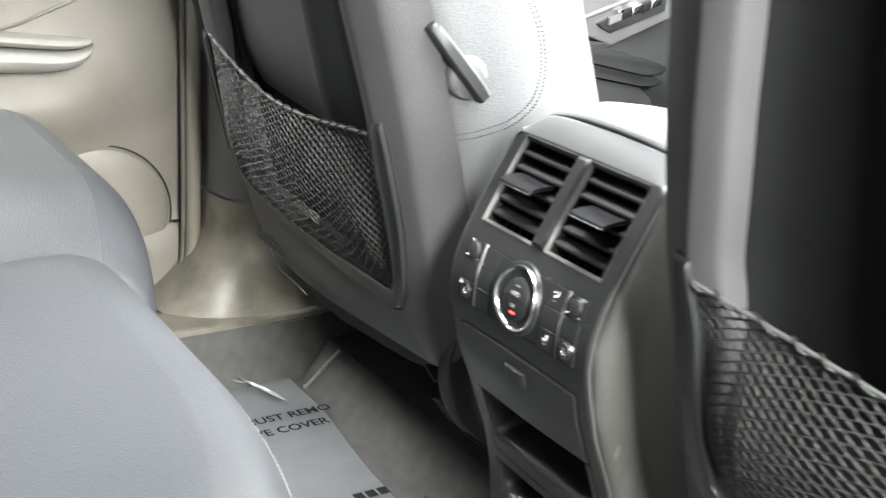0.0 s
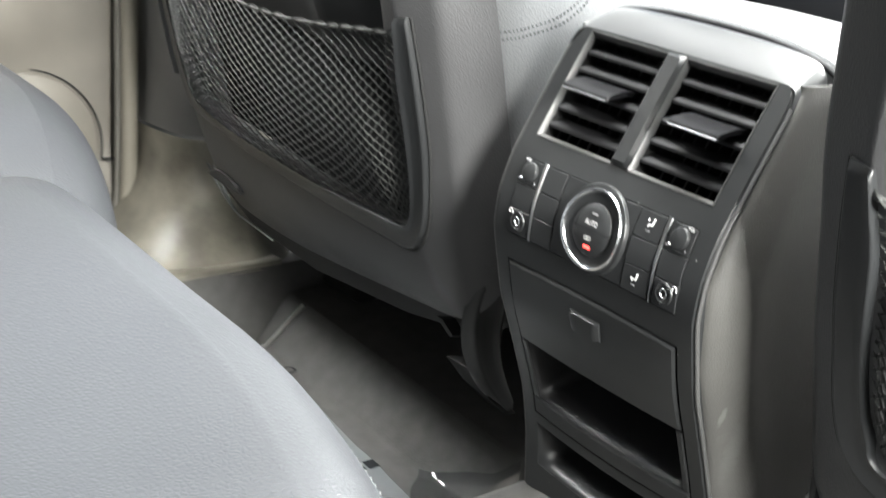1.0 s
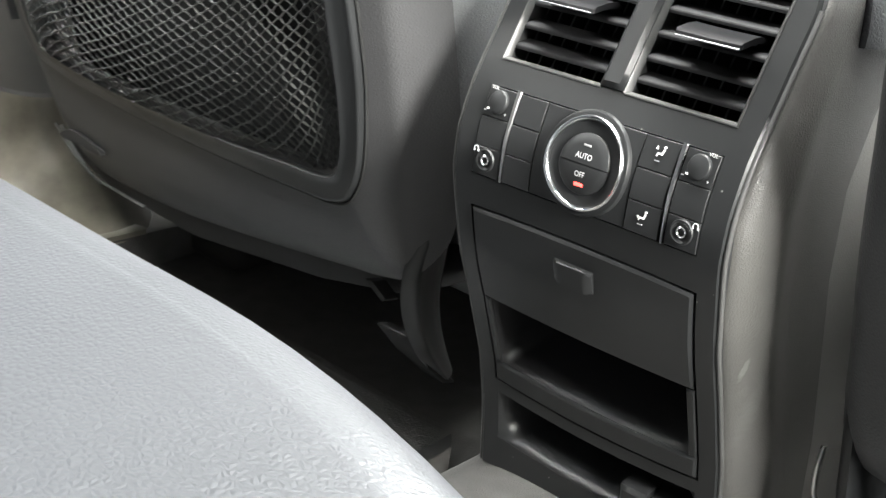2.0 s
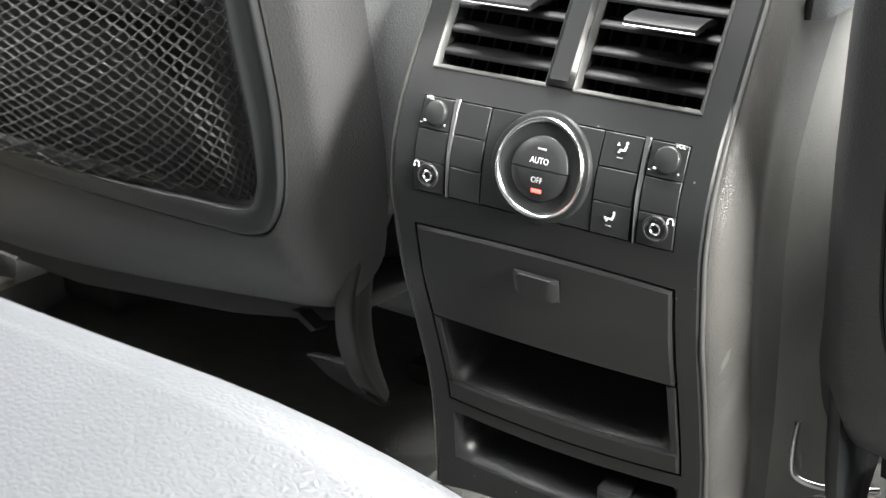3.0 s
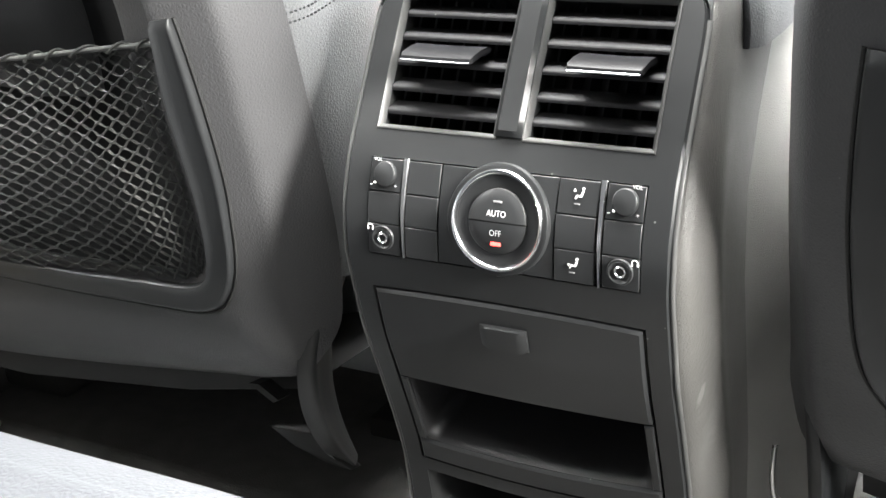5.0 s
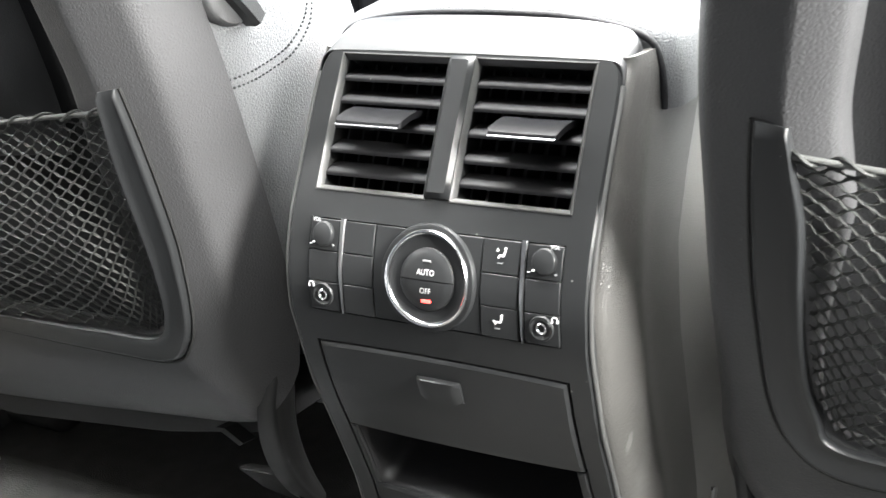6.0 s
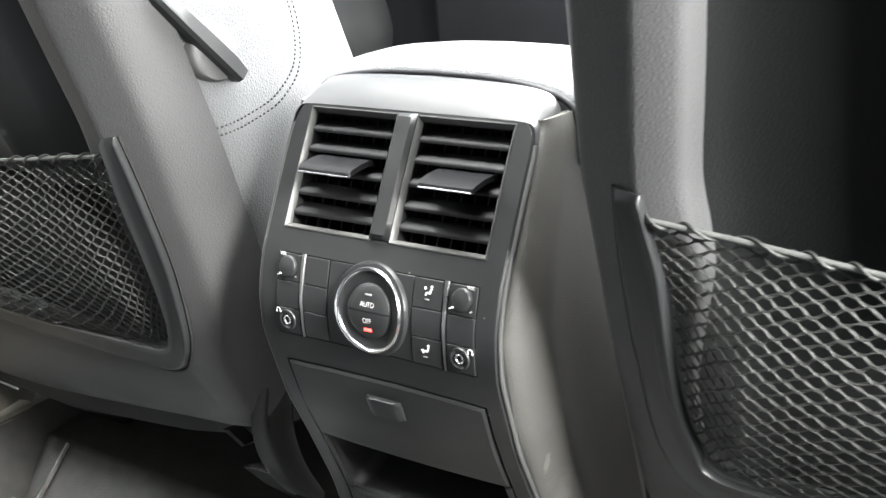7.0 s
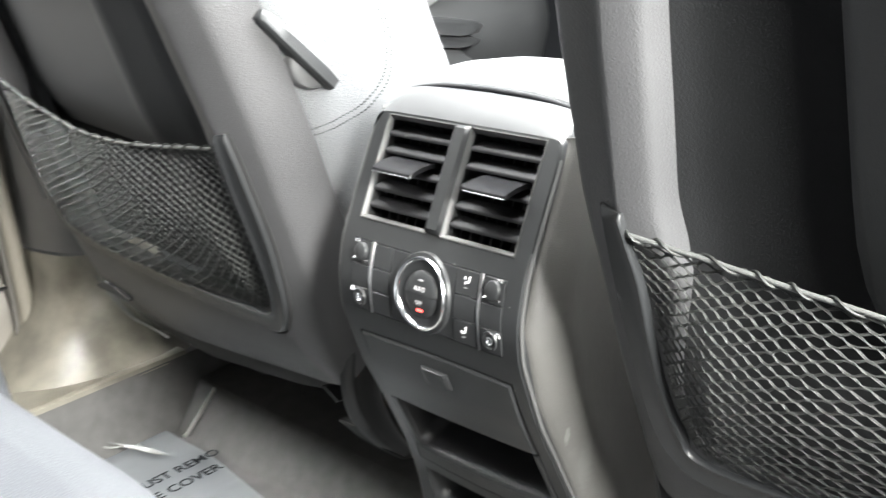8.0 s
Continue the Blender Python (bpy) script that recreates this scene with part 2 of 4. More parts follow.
def slab(bm, x0, x1, z0, z1, d, thick, b=0.0006, nx=6, nz=5):
    """A plate that follows the rear face, with eased edges."""
    xs = [x0, x0 + b] + [lerp(x0 + b, x1 - b, i / nx) for i in range(1, nx)] + [x1 - b, x1]
    zs = [z0, z0 + b] + [lerp(z0 + b, z1 - b, i / nz) for i in range(1, nz)] + [z1 - b, z1]
    rows = []
    for j, z in enumerate(zs):
        rows.append([face(x, z, d - (b if i in (0, len(xs) - 1) or j in (0, len(zs) - 1) else 0)) for i, x in enumerate(xs)])
    vs = grid(bm, rows)
    ring = [(x, zs[0]) for x in xs] + [(xs[-1], z) for z in zs[1:]] + [(x, zs[-1]) for x in xs[-2::-1]] + [(xs[0], z) for z in zs[-2:0:-1]]
    top = vs[0] + [r[-1] for r in vs[1:]] + vs[-1][-2::-1] + [r[0] for r in vs[-2:0:-1]]
    low = [bm.verts.new(face(x, z, d - thick)) for x, z in ring]
    for i in range(len(ring)):
        j = (i + 1) % len(ring)
        bm.faces.new((top[i], top[j], low[j], low[i]))


def lathe(bm, cx, cz, profile, n=48, a0=0.0, a1=2 * math.pi):
    """Turns (radius, height) points about an axis that stands on the rear face."""
    full = a1 - a0 > 6.28
    rows = []
    for r, h in profile:
        rows.append([face(cx + r * math.cos(a0 + (a1 - a0) * i / n), cz + r * math.sin(a0 + (a1 - a0) * i / n), h) for i in range(n if full else n + 1)])
    grid(bm, rows, closed=full)


def flat_shape(bm, outline, d, thick=0.0004):
    """A raised mark on the rear face from an (x, z) outline."""
    a = [bm.verts.new(face(x, z, d)) for x, z in outline]
    b = [bm.verts.new(face(x, z, d - thick)) for x, z in outline]
    bm.faces.new(a)
    for i in range(len(a)):
        j = (i + 1) % len(a)
        bm.faces.new((a[i], a[j], b[j], b[i]))


def letters(text, size, bold=0.0):
    """The built-in font's letters as a mesh in x and y, centred."""
    c = bpy.data.curves.new("letters", 'FONT')
    c.offset = bold
    c.body, c.size, c.align_x, c.align_y, c.resolution_u = text, size, 'CENTER', 'CENTER', 3
    ob = new("letters", c)
    me = bpy.data.meshes.new_from_object(ob.evaluated_get(bpy.context.evaluated_depsgraph_get()))
    bpy.data.objects.remove(ob)
    bpy.data.curves.remove(c)
    return me


def lettering(name, text, size, cx, cz, d, mat, parent, label="", squash=1.0):
    me = letters(text, size)
    for v in me.vertices:
        v.co = face(cx + v.co.x * squash, cz + v.co.y, d)
    me.materials.append(mat)
    ob = new(name, me)
    ob.parent = parent
    if label:
        ob["label"] = label
    return ob

# ---------- centre console ----------
console = thing("centre_console", "charcoal rear centre console with air vents and controls", "console")


def fascia():
    xs_in = [-.066, -.0645, -.045, -.02, -.0065, .0065, .02, .045, .0645, .066]
    zs = [.100, .115, .122, .134, .146, .154, .162, .176, .19, .205, .2185, .235, .255, .2735, .283, .2912, .302, .313, .324, .335, .3475, .362, .376, .385, .391, .396, .400, .4035, .4058]

    def cell(i, j):
        xa, xb = xs_in[i], xs_in[i + 1]
        za = zs[j]
        if .3475 <= za < .4034 and -.0646 < xa and xb < .0646 and not (xa >= -.0066 and xb <= .0066):
            return False
        if .162 <= za < .2734:
            return False
        if .2911 <= za < .3349 and -.0646 < xa and xb < .0646:
            return False
        if .122 <= za < .1539 and -.0646 < xa and xb < .0646:
            return False
        return True
    bm = bmesh.new()
    vid = {}

    def v(i, j, d):
        key = (i, j, d)
        if key not in vid:
            h = half_at(zs[j])
            if i < 0 or i > len(xs_in) - 1:
                s = -1 if i < 0 else 1
                if abs(i) == 1 or i == len(xs_in):
                    x = s * (h - .0022)
                else:
                    x = s * h
                    d = d - .0022
            else:
                x = max(-(h - .004), min(h - .004, xs_in[i]))
            vid[key] = bm.verts.new(face(x, zs[j], d))
        return vid[key]
    n = len(xs_in)
    cols = list(range(-2, n + 2))
    kept = set()
    for a in range(len(cols) - 1):
        for j in range(len(zs) - 1):
            i = cols[a]
            if 0 <= i < n - 1 and not cell(i, j):
                continue
            kept.add((i, j))
            bm.faces.new((v(i, j, 0), v(i + 1, j, 0), v(i + 1, j + 1, 0), v(i, j + 1, 0)))
    for i, j in kept:
        for (pi, pj), (a, b) in (((i - 1, j), ((i, j), (i, j + 1))), ((i + 1, j), ((i + 1, j), (i + 1, j + 1))), ((i, j - 1), ((i, j), (i + 1, j))), ((i, j + 1), ((i, j + 1), (i + 1, j + 1)))):
            if (pi, pj) not in kept:
                deep = -.006 if pi < -2 or pi > n or pj < 0 or pj >= len(zs) - 1 else -.03
                bm.faces.new((v(*a, 0), v(*b, 0), v(*b, deep), v(*a, deep)))
    return part("fascia", bm, FASCIA, console, "satin charcoal plastic fascia", 35)


fascia()
# A pale bead stands for the highlight on the fascia's rounded edge.
for s in (-1, 1):
    bm = bmesh.new()
    tube(bm, [face(s * (half_at(z) - .0002), z, -.0020) for z in np.linspace(.10, .3965, 60)], .0013, 8)
    part("edge_bead", bm, BEAD, console, "smooth bead on the fascia's edge, highlight in its colour", 60)


lid_drop = table([.0, .06, .075, .10, .14, .20, .28, .42], [0, .000, .0040, .0066, .0004, -.0235, -.057, -.112])


def crown(x):
    """Height of the console's top across its width."""
    return .4205 - .0035 * (x / .08) ** 2 - .0065 * (x / .08) ** 6


def body_outline(n=26):
    """Half arch of the console's cross-section, from the foot to the crown: (x, z, nx, nz)."""
    pts = smooth_line([(.0780, .05, 0), (.0780, .2, 0), (.0780, .33, 0), (.0780, .380, 0), (.0778, .397, 0), (.0766, .4060, 0), (.0735, .4118, 0), (.055, .4150, 0), (.03, .4165, 0), (0, .4170, 0)], n)
    out = []
    for i, p in enumerate(pts):
        t = pts[min(i + 1, n - 1)] - pts[max(i - 1, 0)]
        nn = Vector((t.y, -t.x)).normalized()
        if nn.x < 0:
            nn = -nn
        if i == n - 1:
            nn = Vector((0, 1))
        out.append((p.x, p.y, nn.x, nn.y))
    return out


def top_rim():
    """The fascia's plastic carried over the top as far as the lid's seam, paler to stand for its sheen."""
    front = smooth_line([(.0773, .385, 0), (.0772, .3945, 0), (.0764, .4000, 0), (.0746, .4036, 0), (.0705, .4053, 0), (.055, .4057, 0), (.03, .4058, 0), (0, .4058, 0)], 30)
    seam = smooth_line([(.0770, .387, 0), (.0772, .3985, 0), (.0767, .4060, 0), (.0745, .4115, 0), (.069, .4155, 0), (.054, .4180, 0), (.03, .4193, 0), (0, .4198, 0)], 30)
    pairs = [(-1, p, q) for p, q in zip(front, seam)] + [(1, p, q) for p, q in list(zip(front, seam))[-2::-1]]
    bm = bmesh.new()
    rows = []
    for s, p, q in pairs:
        k = min(1, max(0, (p.y - .385) / .018))
        a = face(s * p.x, p.y, lerp(-.0016, .0002, k))
        b = Vector((s * q.x, .0610, q.y))
        dy = (b.y - a.y) * .46
        c = a + Vector((s * (q.x - p.x) * .5, dy, min(dy * 1.05, (b.z - a.z) * .68) * k + (b.z - a.z) * .5 * (1 - k)))
        row = [a.lerp(c, t).lerp(c.lerp(b, t), t) for t in (0, .08, .18, .3, .45, .6, .75, .88, 1.0)]
        row.append(Vector((b.x * .995, .0620, b.z - .0010)))
        row.append(Vector((b.x * .985, .0624, b.z - .014)))
        rows.append(row)
    grid(bm, rows)
    return part("top_rim", bm, SATIN, console, "satin plastic rim above the vents, sheen in its colour", 70)


top_rim()


def console_body():
    bm = bmesh.new()
    half = body_outline()
    steps = [.0035, .0037, .0055, .0085, .0120, .0155, .0190, .0225, .0255, .0285, .0320, .038, .048, .060, .075, .090, .105, .125, .15, .19, .25, .40]
    low_e = table([.0035, .0037, .0055, .0085, .0155, .0225, .0255, .0285, .032, .048, .09, .105, .125, .15, .19, .25, .40], [-.005, -.0006, .0024, .0052, .0090, .0116, .0121, .0122, .0117, .0085, .0050, .0085, .016, .025, .035, .042, .044])
    top_e = table([.0035, .0037, .0055, .0085, .0155, .0255, .048, .075, .09, .105, .125, .15, .19, .25, .40], [-.005, -.0006, .0014, .0026, .0040, .0052, .0064, .0072, .0074, .0074, .0076, .008, .008, .006, .0])
    rows = []
    for f in steps:
        row = []
        for s, seq in ((-1, half), (1, half[-2::-1])):
            for x, z, nx, nz in seq:
                top = min(1.0, max(0.0, (z - .4065) / .006))
                low = float(np.interp(z, [.30, .385], [1, 0]))
                e = lerp(top_e(f), low_e(f), low)
                yb = float(np.interp(min(z, .404), _z, _s))
                yb = lerp(yb, .030, min(1, max(0, (f - .05) / .2)))
                ee = lerp(e, min(e, -.004) if f < .03 else -.010, top)
                row.append((s * (x + ee * nx), yb + f, z + ee * nz * .4 - .007 * top + min(0, lid_drop(yb + f) * 1.1) * max(0, min(1, (z - .15) / .23))))
        rows.append(row)
    grid(bm, rows[:16])
    part("body", bm, SKIN, console, "grained dark grey console side", 60)
    # The paler colour makes up for the little light that reaches this side.
    bm = bmesh.new()
    grid(bm, rows[15:])
    part("armrest_base", bm, ARM, console, "pale grey side below the armrest lid, brightened in its colour", 60)


console_body()


def console_lid():
    bm = bmesh.new()
    dome = lid_drop
    wide = table([.06, .0675, .075, .12, .2, .42], [0, .001, .0040, .0040, -.002, -.016])
    rows = []
    for y, e in [(.0668, -.016), (.0668, -.004), (.0674, -.0014), (.0690, .0006), (.073, .0020), (.078, .0028), (.09, .003), (.11, .003), (.14, .003), (.18, .003), (.24, .003), (.32, .003), (.42, .003)]:
        half = smooth_line([(.0845, .379, 0), (.0845, .390, 0), (.0825, .402, 0), (.0775, .4105, 0), (.062, .4160, 0), (.035, .4195, 0), (0, .4205, 0)], 16)
        row = []
        for s, seq in ((-1, half), (1, half[-2::-1])):
            for p in seq:
                k = min(1, max(0, (p.y - .379) / .02))
                row.append((s * (p.x + e * .6 + wide(y)), y, p.y + (e * .8 + dome(y) * (1 - (.35 if dome(y) > 0 else -.05) * (p.x / .085) ** 2)) * k))
        rows.append(row)
    grid(bm, rows)
    bm.faces.new([v for v in bm.verts][:31])
    lid = part("lid", bm, LEATHER, console, "pale grey leather armrest lid", 50)
    bm = bmesh.new()
    half = smooth_line([(.0848, .380, 0), (.0848, .390, 0), (.0828, .402, 0), (.0778, .4105, 0), (.062, .4160, 0), (.035, .4195, 0), (0, .4205, 0)], 30)
    tube(bm, [(-p.x, .0648, p.y - .0002) for p in half] + [(p.x, .0648, p.y - .0002) for p in half[-2::-1]], .0018, 8)
    part("edge_bead", bm, BEADCORD, lid, "dark bead along the lid's edge", 60)


console_lid()


def vent(x0, x1, tab0, tab1):
    unit = part("air_vent", shroud_mesh(x0, x1), DARK, console)
    # The chamfer's paler colour stands for its lit edges.
    bm = bmesh.new()
    ring = []
    for (xa, za), (xb, zb) in (((x0, .3474), (x1, .3474)), ((x1, .3474), (x1, .4036)), ((x1, .4036), (x0, .4036)), ((x0, .4036), (x0, .3474))):
        ring += [(lerp(xa, xb, i / 8), lerp(za, zb, i / 8)) for i in range(8)]
    cx, cz = (x0 + x1) / 2, .3755
    rows = []
    for o, d in ((.0010, -.0002), (.0009, .0005), (.0004, .0006), (-.0012, -.0014), (-.0014, -.0030)):
        rows.append([face(x + (o if x > cx else -o) * (abs(x - cx) / (x1 - x0) * 2) ** 4, z + (o if z > cz else -o) * (abs(z - cz) / .0281) ** 4, d) for x, z in ring])
    grid(bm, rows, closed=True)
    part("vent_frame", bm, BEAD, unit, "chamfered vent frame, its lit edge in the colour", 40)
    zs = [.3545, .3640, .3745, .3850, .3945]
    for z in zs:
        bm = bmesh.new()
        rows = []
        for d, dz, h in ((-.0095, .0060, .0003), (-.0055, .0033, .0004), (-.0020, .0009, .0004), (-.0013, .0002, .0002), (-.0012, -.0003, 0), (-.0016, -.0010, -.0003), (-.0055, .0016, -.0005), (-.0095, .0044, -.0004)):
            rows.append([face(lerp(x0 + .001, x1 - .001, k / 6), z + dz + h, d - .0012) for k in range(7)])
        grid(bm, [list(c) for c in zip(*rows)], closed=True, ends=True)
        part("slat", bm, SLAT, unit, smooth=18)
    x = x0 + .004
    while x < x1 - .002:
        bm = bmesh.new()
        rows = []
        for d in (-.0105, -.024):
            rows.append([face(x - .0005, .348, d), face(x - .0005, .403, d), face(x + .0005, .403, d), face(x + .0005, .348, d)])
        grid(bm, rows, closed=True, ends=True)
        part("fin", bm, SLAT, unit, smooth=0)
        x += .0082
    # the sliding tab on the middle slat
    bm = bmesh.new()
    mid = zs[2]
    rows = []
    for d, dz, th in ((-.006, .0080, .0010), (-.001, .0062, .0014), (.005, .0030, .0015), (.0112, -.0012, .0015), (.0124, -.0022, .0009)):
        inset = .0 if d < .0115 else .0007
        rows.append([face(tab0 + inset, mid + dz + th, d), face(lerp(tab0, tab1, .5), mid + dz + th * .8, d), face(tab1 - inset, mid + dz + th, d),
                     face(tab1 - inset, mid + dz - th, d), face(tab0 + inset, mid + dz - th, d)])
    grid(bm, rows, closed=True, ends=True)
    tab = part("tab", bm, GLOSSY, unit, smooth=30)
    bm = bmesh.new()
    line = [face(lerp(tab0 + .0008, tab1 - .0008, k / 8), mid - .0030, .0123) for k in range(9)]
    tube(bm, line, .00048, 6)
    part("chrome_edge", bm, DIMCHROME, tab, "thin chrome edge")


def shroud_mesh(x0, x1):
    bm = bmesh.new()
    a = [(x0, .3475), (x1, .3475), (x1, .4035), (x0, .4035)]
    rows = []
    for d in (-.0005, -.032):
        ring = []
        for k in range(4):
            (xa, za), (xb, zb) = a[k], a[(k + 1) % 4]
            for i in range(6):
                ring.append(face(lerp(xa, xb, i / 6) , lerp(za, zb, i / 6), d))
        rows.append(ring)
    vs = grid(bm, rows, closed=True)
    bm.faces.new(vs[-1])
    return bm


vent(-.0640, -.0070, -.0535, -.0185)
vent(.0070, .0640, .0245, .0575)
bm = bmesh.new()
slab(bm, -.0064, .0064, .3474, .4046, .0032, .012, .0020, 3, 10)
part("divider_bar", bm, FASCIA, console)

# the control panel
bm = bmesh.new()
slab(bm, -.0655, .0655, .2902, .3358, -.0030, .004, .0003)
panel = part("control_panel", bm, DARK, console)
for x0, x1 in ((-.0283, -.0005), (.0005, .0261)):
    bm = bmesh.new()
    slab(bm, x0, x1, .2918, .3344, .0002, .004, .0003)
    part("blank_plate", bm, BUTTON, panel)
rows_z = ((.3206, .3344), (.3063, .3202), (.2918, .3059))
for x0, x1 in ((-.0640, -.0477), (-.0449, -.0288), (.0266, .0443), (.0479, .0640)):
    for z0, z1 in rows_z:
        bm = bmesh.new()
        slab(bm, x0, x1, z0, z1, .0006, .004, .0003, 4, 3)
        part("button", bm, BUTTON, panel)
for xt, xb in ((-.0464, -.0459), (.0459, .0466)):
    bm = bmesh.new()
    n = 10
    rows = []
    for k in range(n + 1):
        z = lerp(.2915, .3352, k / n)
        w = lerp(.0005, .0014, k / n)
        x = lerp(xb, xt, k / n)
        rows.append([face(x - w, z, .0002), face(x - w * .7, z, .0011), face(x + w * .7, z, .0011), face(x + w, z, .0002)])
    grid(bm, rows)
    part("chrome_strip", bm, BRUSHED, panel, "tapering chrome strip")
RX, RZ = .0006, .3138
bm = bmesh.new()
lathe(bm, RX, RZ, [(.0242, -.001), (.0240, .0012), (.0233, .0024), (.0220, .0027), (.0210, .0024)])
part("dial_bezel", bm, FASCIA, panel)
bm = bmesh.new()
lathe(bm, RX, RZ, [(.0214, .0020), (.0212, .0033), (.0206, .0039), (.0199, .0036), (.0192, .0026), (.0189, .0010)])
part("chrome_ring", bm, CHROME, panel, "polished chrome ring")
bm = bmesh.new()
lathe(bm, RX, RZ, [(.0191, .0018), (.0176, .0010), (.0146, .0008), (.0142, .0007), (.0001, .0007)])
part("dial_dish", bm, BUTTON, panel)
for name, a0 in (("upper_key", 0.0), ("lower_key", math.pi)):
    bm = bmesh.new()
    n = 24
    rows = []
    for r, h in ((.0137, .0005), (.0136, .0016), (.0130, .0022), (.0090, .0026), (.0045, .0028), (.0002, .0029)):
        rows.append([face(RX + r * math.cos(a0 + math.pi * i / n), RZ + (.00022 if a0 == 0 else -.00022) + r * math.sin(a0 + math.pi * i / n), h) for i in range(n + 1)])
    grid(bm, rows)
    part(name, bm, BUTTON, panel)
lettering("auto_lettering", "AUTO", .0035, RX, RZ + .0034, .0032, WHITE, panel, "white AUTO lettering", .92)
lettering("off_lettering", "OFF", .0035, RX, RZ - .0044, .0032, WHITE, panel, "white OFF lettering", .92)
bm = bmesh.new()
slab(bm, RX - .0020, RX + .0020, RZ + .0078, RZ + .0087, .0031, .001, .0002, 2, 1)
part("indicator", bm, PALEGREY, panel, "unlit grey indicator bar")
bm = bmesh.new()
slab(bm, RX - .0024, RX + .0024, RZ - .0098, RZ - .0083, .0030, .001, .0003, 3, 2)
part("indicator_lamp", bm, LED, panel, "glowing red indicator lamp")

for s in (-1, 1):
    kx = s * .0560
    kz = .3278
    bm = bmesh.new()
    lathe(bm, kx, kz, [(.0056, .0006), (.0055, .0019), (.0052, .0025), (.0046, .0028), (.0001, .0029)], 32)
    knob = part("volume_knob", bm, BUTTON, panel)
    bm = bmesh.new()
    slab(bm, kx - .0046, kx - .0036, kz - .0042, kz - .0034, .0031, .001, .0001, 1, 1)
    part("pointer", bm, WHITE, knob)
    lettering("vol_lettering", "VOL", .0023, s * .0604, .3338, .0013, WHITE, panel, "white VOL lettering")
    lettering("plus_sign", "+", .0027, kx + .0058, kz - .0047, .0013, WHITE, panel)
    bm = bmesh.new()
    slab(bm, kx - .0074, kx - .0061, kz - .0050, kz - .0046, .0013, .0004, .0001, 1, 1)
    part("minus_sign", bm, WHITE, panel)
    jx, jz = s * .0560, .2998
    bm = bmesh.new()
    lathe(bm, jx, jz, [(.0058, .0011), (.0054, .0019), (.0048, .0019), (.0038, .0010), (.0032, .0008)], 32)
    dish = part("jack_dish", bm, BUTTON, panel)
    bm = bmesh.new()
    lathe(bm, jx, jz, [(.0027, .0006), (.0026, .0018), (.0021, .0022), (.0016, .0018), (.0014, .0010)], 28)
    part("jack_ring", bm, CHROME, dish, "bright metal jack ring")
    bm = bmesh.new()
    lathe(bm, jx, jz, [(.0015, .0013), (.0001, .0012)], 20)
    part("jack_hole", bm, DARK, dish)
    hx, hz = s * .0622, .3042
    bm = bmesh.new()
    arc = [face(hx + .0013 * math.cos(a), hz + .0015 * math.sin(a), .0013) for a in [radians(-20 + 220 * k / 12) for k in range(13)]]
    tube(bm, arc, .00022, 4)
    slab(bm, hx - .0016, hx - .0009, hz - .0012, hz - .0001, .0015, .0005, .0001, 1, 1)
    slab(bm, hx + .0009, hx + .0016, hz - .0012, hz - .0001, .0015, .0005, .0001, 1, 1)
    part("headphone_mark", bm, WHITE, panel, "white headphone symbol")


def flow_mark(cx, cz, up):
    bm = bmesh.new()
    d = .0013
    disc = [(cx + 0.00178 + 0.0006 * math.cos(2 * math.pi * k / 10), cz + 0.00207 + 0.0006 * math.sin(2 * math.pi * k / 10)) for k in range(10)]
    flat_shape(bm, disc, d)
    flat_shape(bm, [(cx + 0.00222, cz + 0.00118), (cx + 0.00141, cz + 0.00126), (cx + 0.00074, cz - 0.00059), (cx + 0.00163, cz - 0.00074)], d)
    flat_shape(bm, [(cx + 0.00163, cz - 0.00081), (cx + 0.00074, cz - 0.00052), (cx - 0.00104, cz - 0.00052), (cx - 0.00104, cz - 0.00118), (cx + 0.00133, cz - 0.00133)], d)
    flat_shape(bm, [(cx - 0.00104, cz - 0.00059), (cx - 0.00163, cz - 0.00207), (cx - 0.00104, cz - 0.00222), (cx - 0.00052, cz - 0.00104)], d)
    y0 = .0007 if up else -.0003
    flat_shape(bm, [(cx - 0.00252, cz + y0), (cx - 0.00133, cz + y0), (cx - 0.00192, cz + y0 + (.0013 if up else -.0013))][::1 if up else -1], d)
    part("airflow_mark", bm, WHITE, panel, "white airflow symbol")
    bm = bmesh.new()
    slab(bm, cx - 0.00163, cx + 0.00089, cz - 0.00429, cz - 0.00377, .0013, .0004, .0001, 1, 1)
    part("indicator", bm, PALEGREY, panel)


flow_mark(.0358, .3290, True)
flow_mark(.0354, .3005, False)

# the drawer and the bin under it
drawer = thing("drawer", "", "")
drawer.parent = console
bm = bmesh.new()
slab(bm, -.0645, .0645, .2195, .2722, .0014, .012, .0013, 14, 10)
part("drawer_front", bm, FASCIA, drawer)
bm = bmesh.new()
rows = []
hx0, hx1, hz0, hz1 = -.0116, .0112, .2502, .2624
for k in range(9):
    x = lerp(hx0, hx1, k / 8)
    e = .0012 if k in (0, 8) else 0
    rows.append([face(x, hz0, .0008), face(x, hz0 + .001 + e, .0036 - e), face(x, hz1 - .0012 - e, .0042 - e), face(x, hz1 - .0004 - e, .0040 - e), face(x, hz1, .0033 - e), face(x, hz1, .0008)])
grid(bm, rows, ends=True)
part("handle", bm, FASCIA, drawer, "moulded pull handle", 25)

bin_ = thing("storage_bin", "", "")
bin_.parent = console
bm = bmesh.new()
slab(bm, -.0648, .0648, .1630, .1762, .0012, .010, .0014, 14, 3)
slab(bm, -.0648, -.0602, .1762, .2185, .0008, .010, .0008, 2, 6)
slab(bm, .0602, .0648, .1762, .2185, .0008, .010, .0008, 2, 6)
part("bin_frame", bm, FASCIA, bin_)


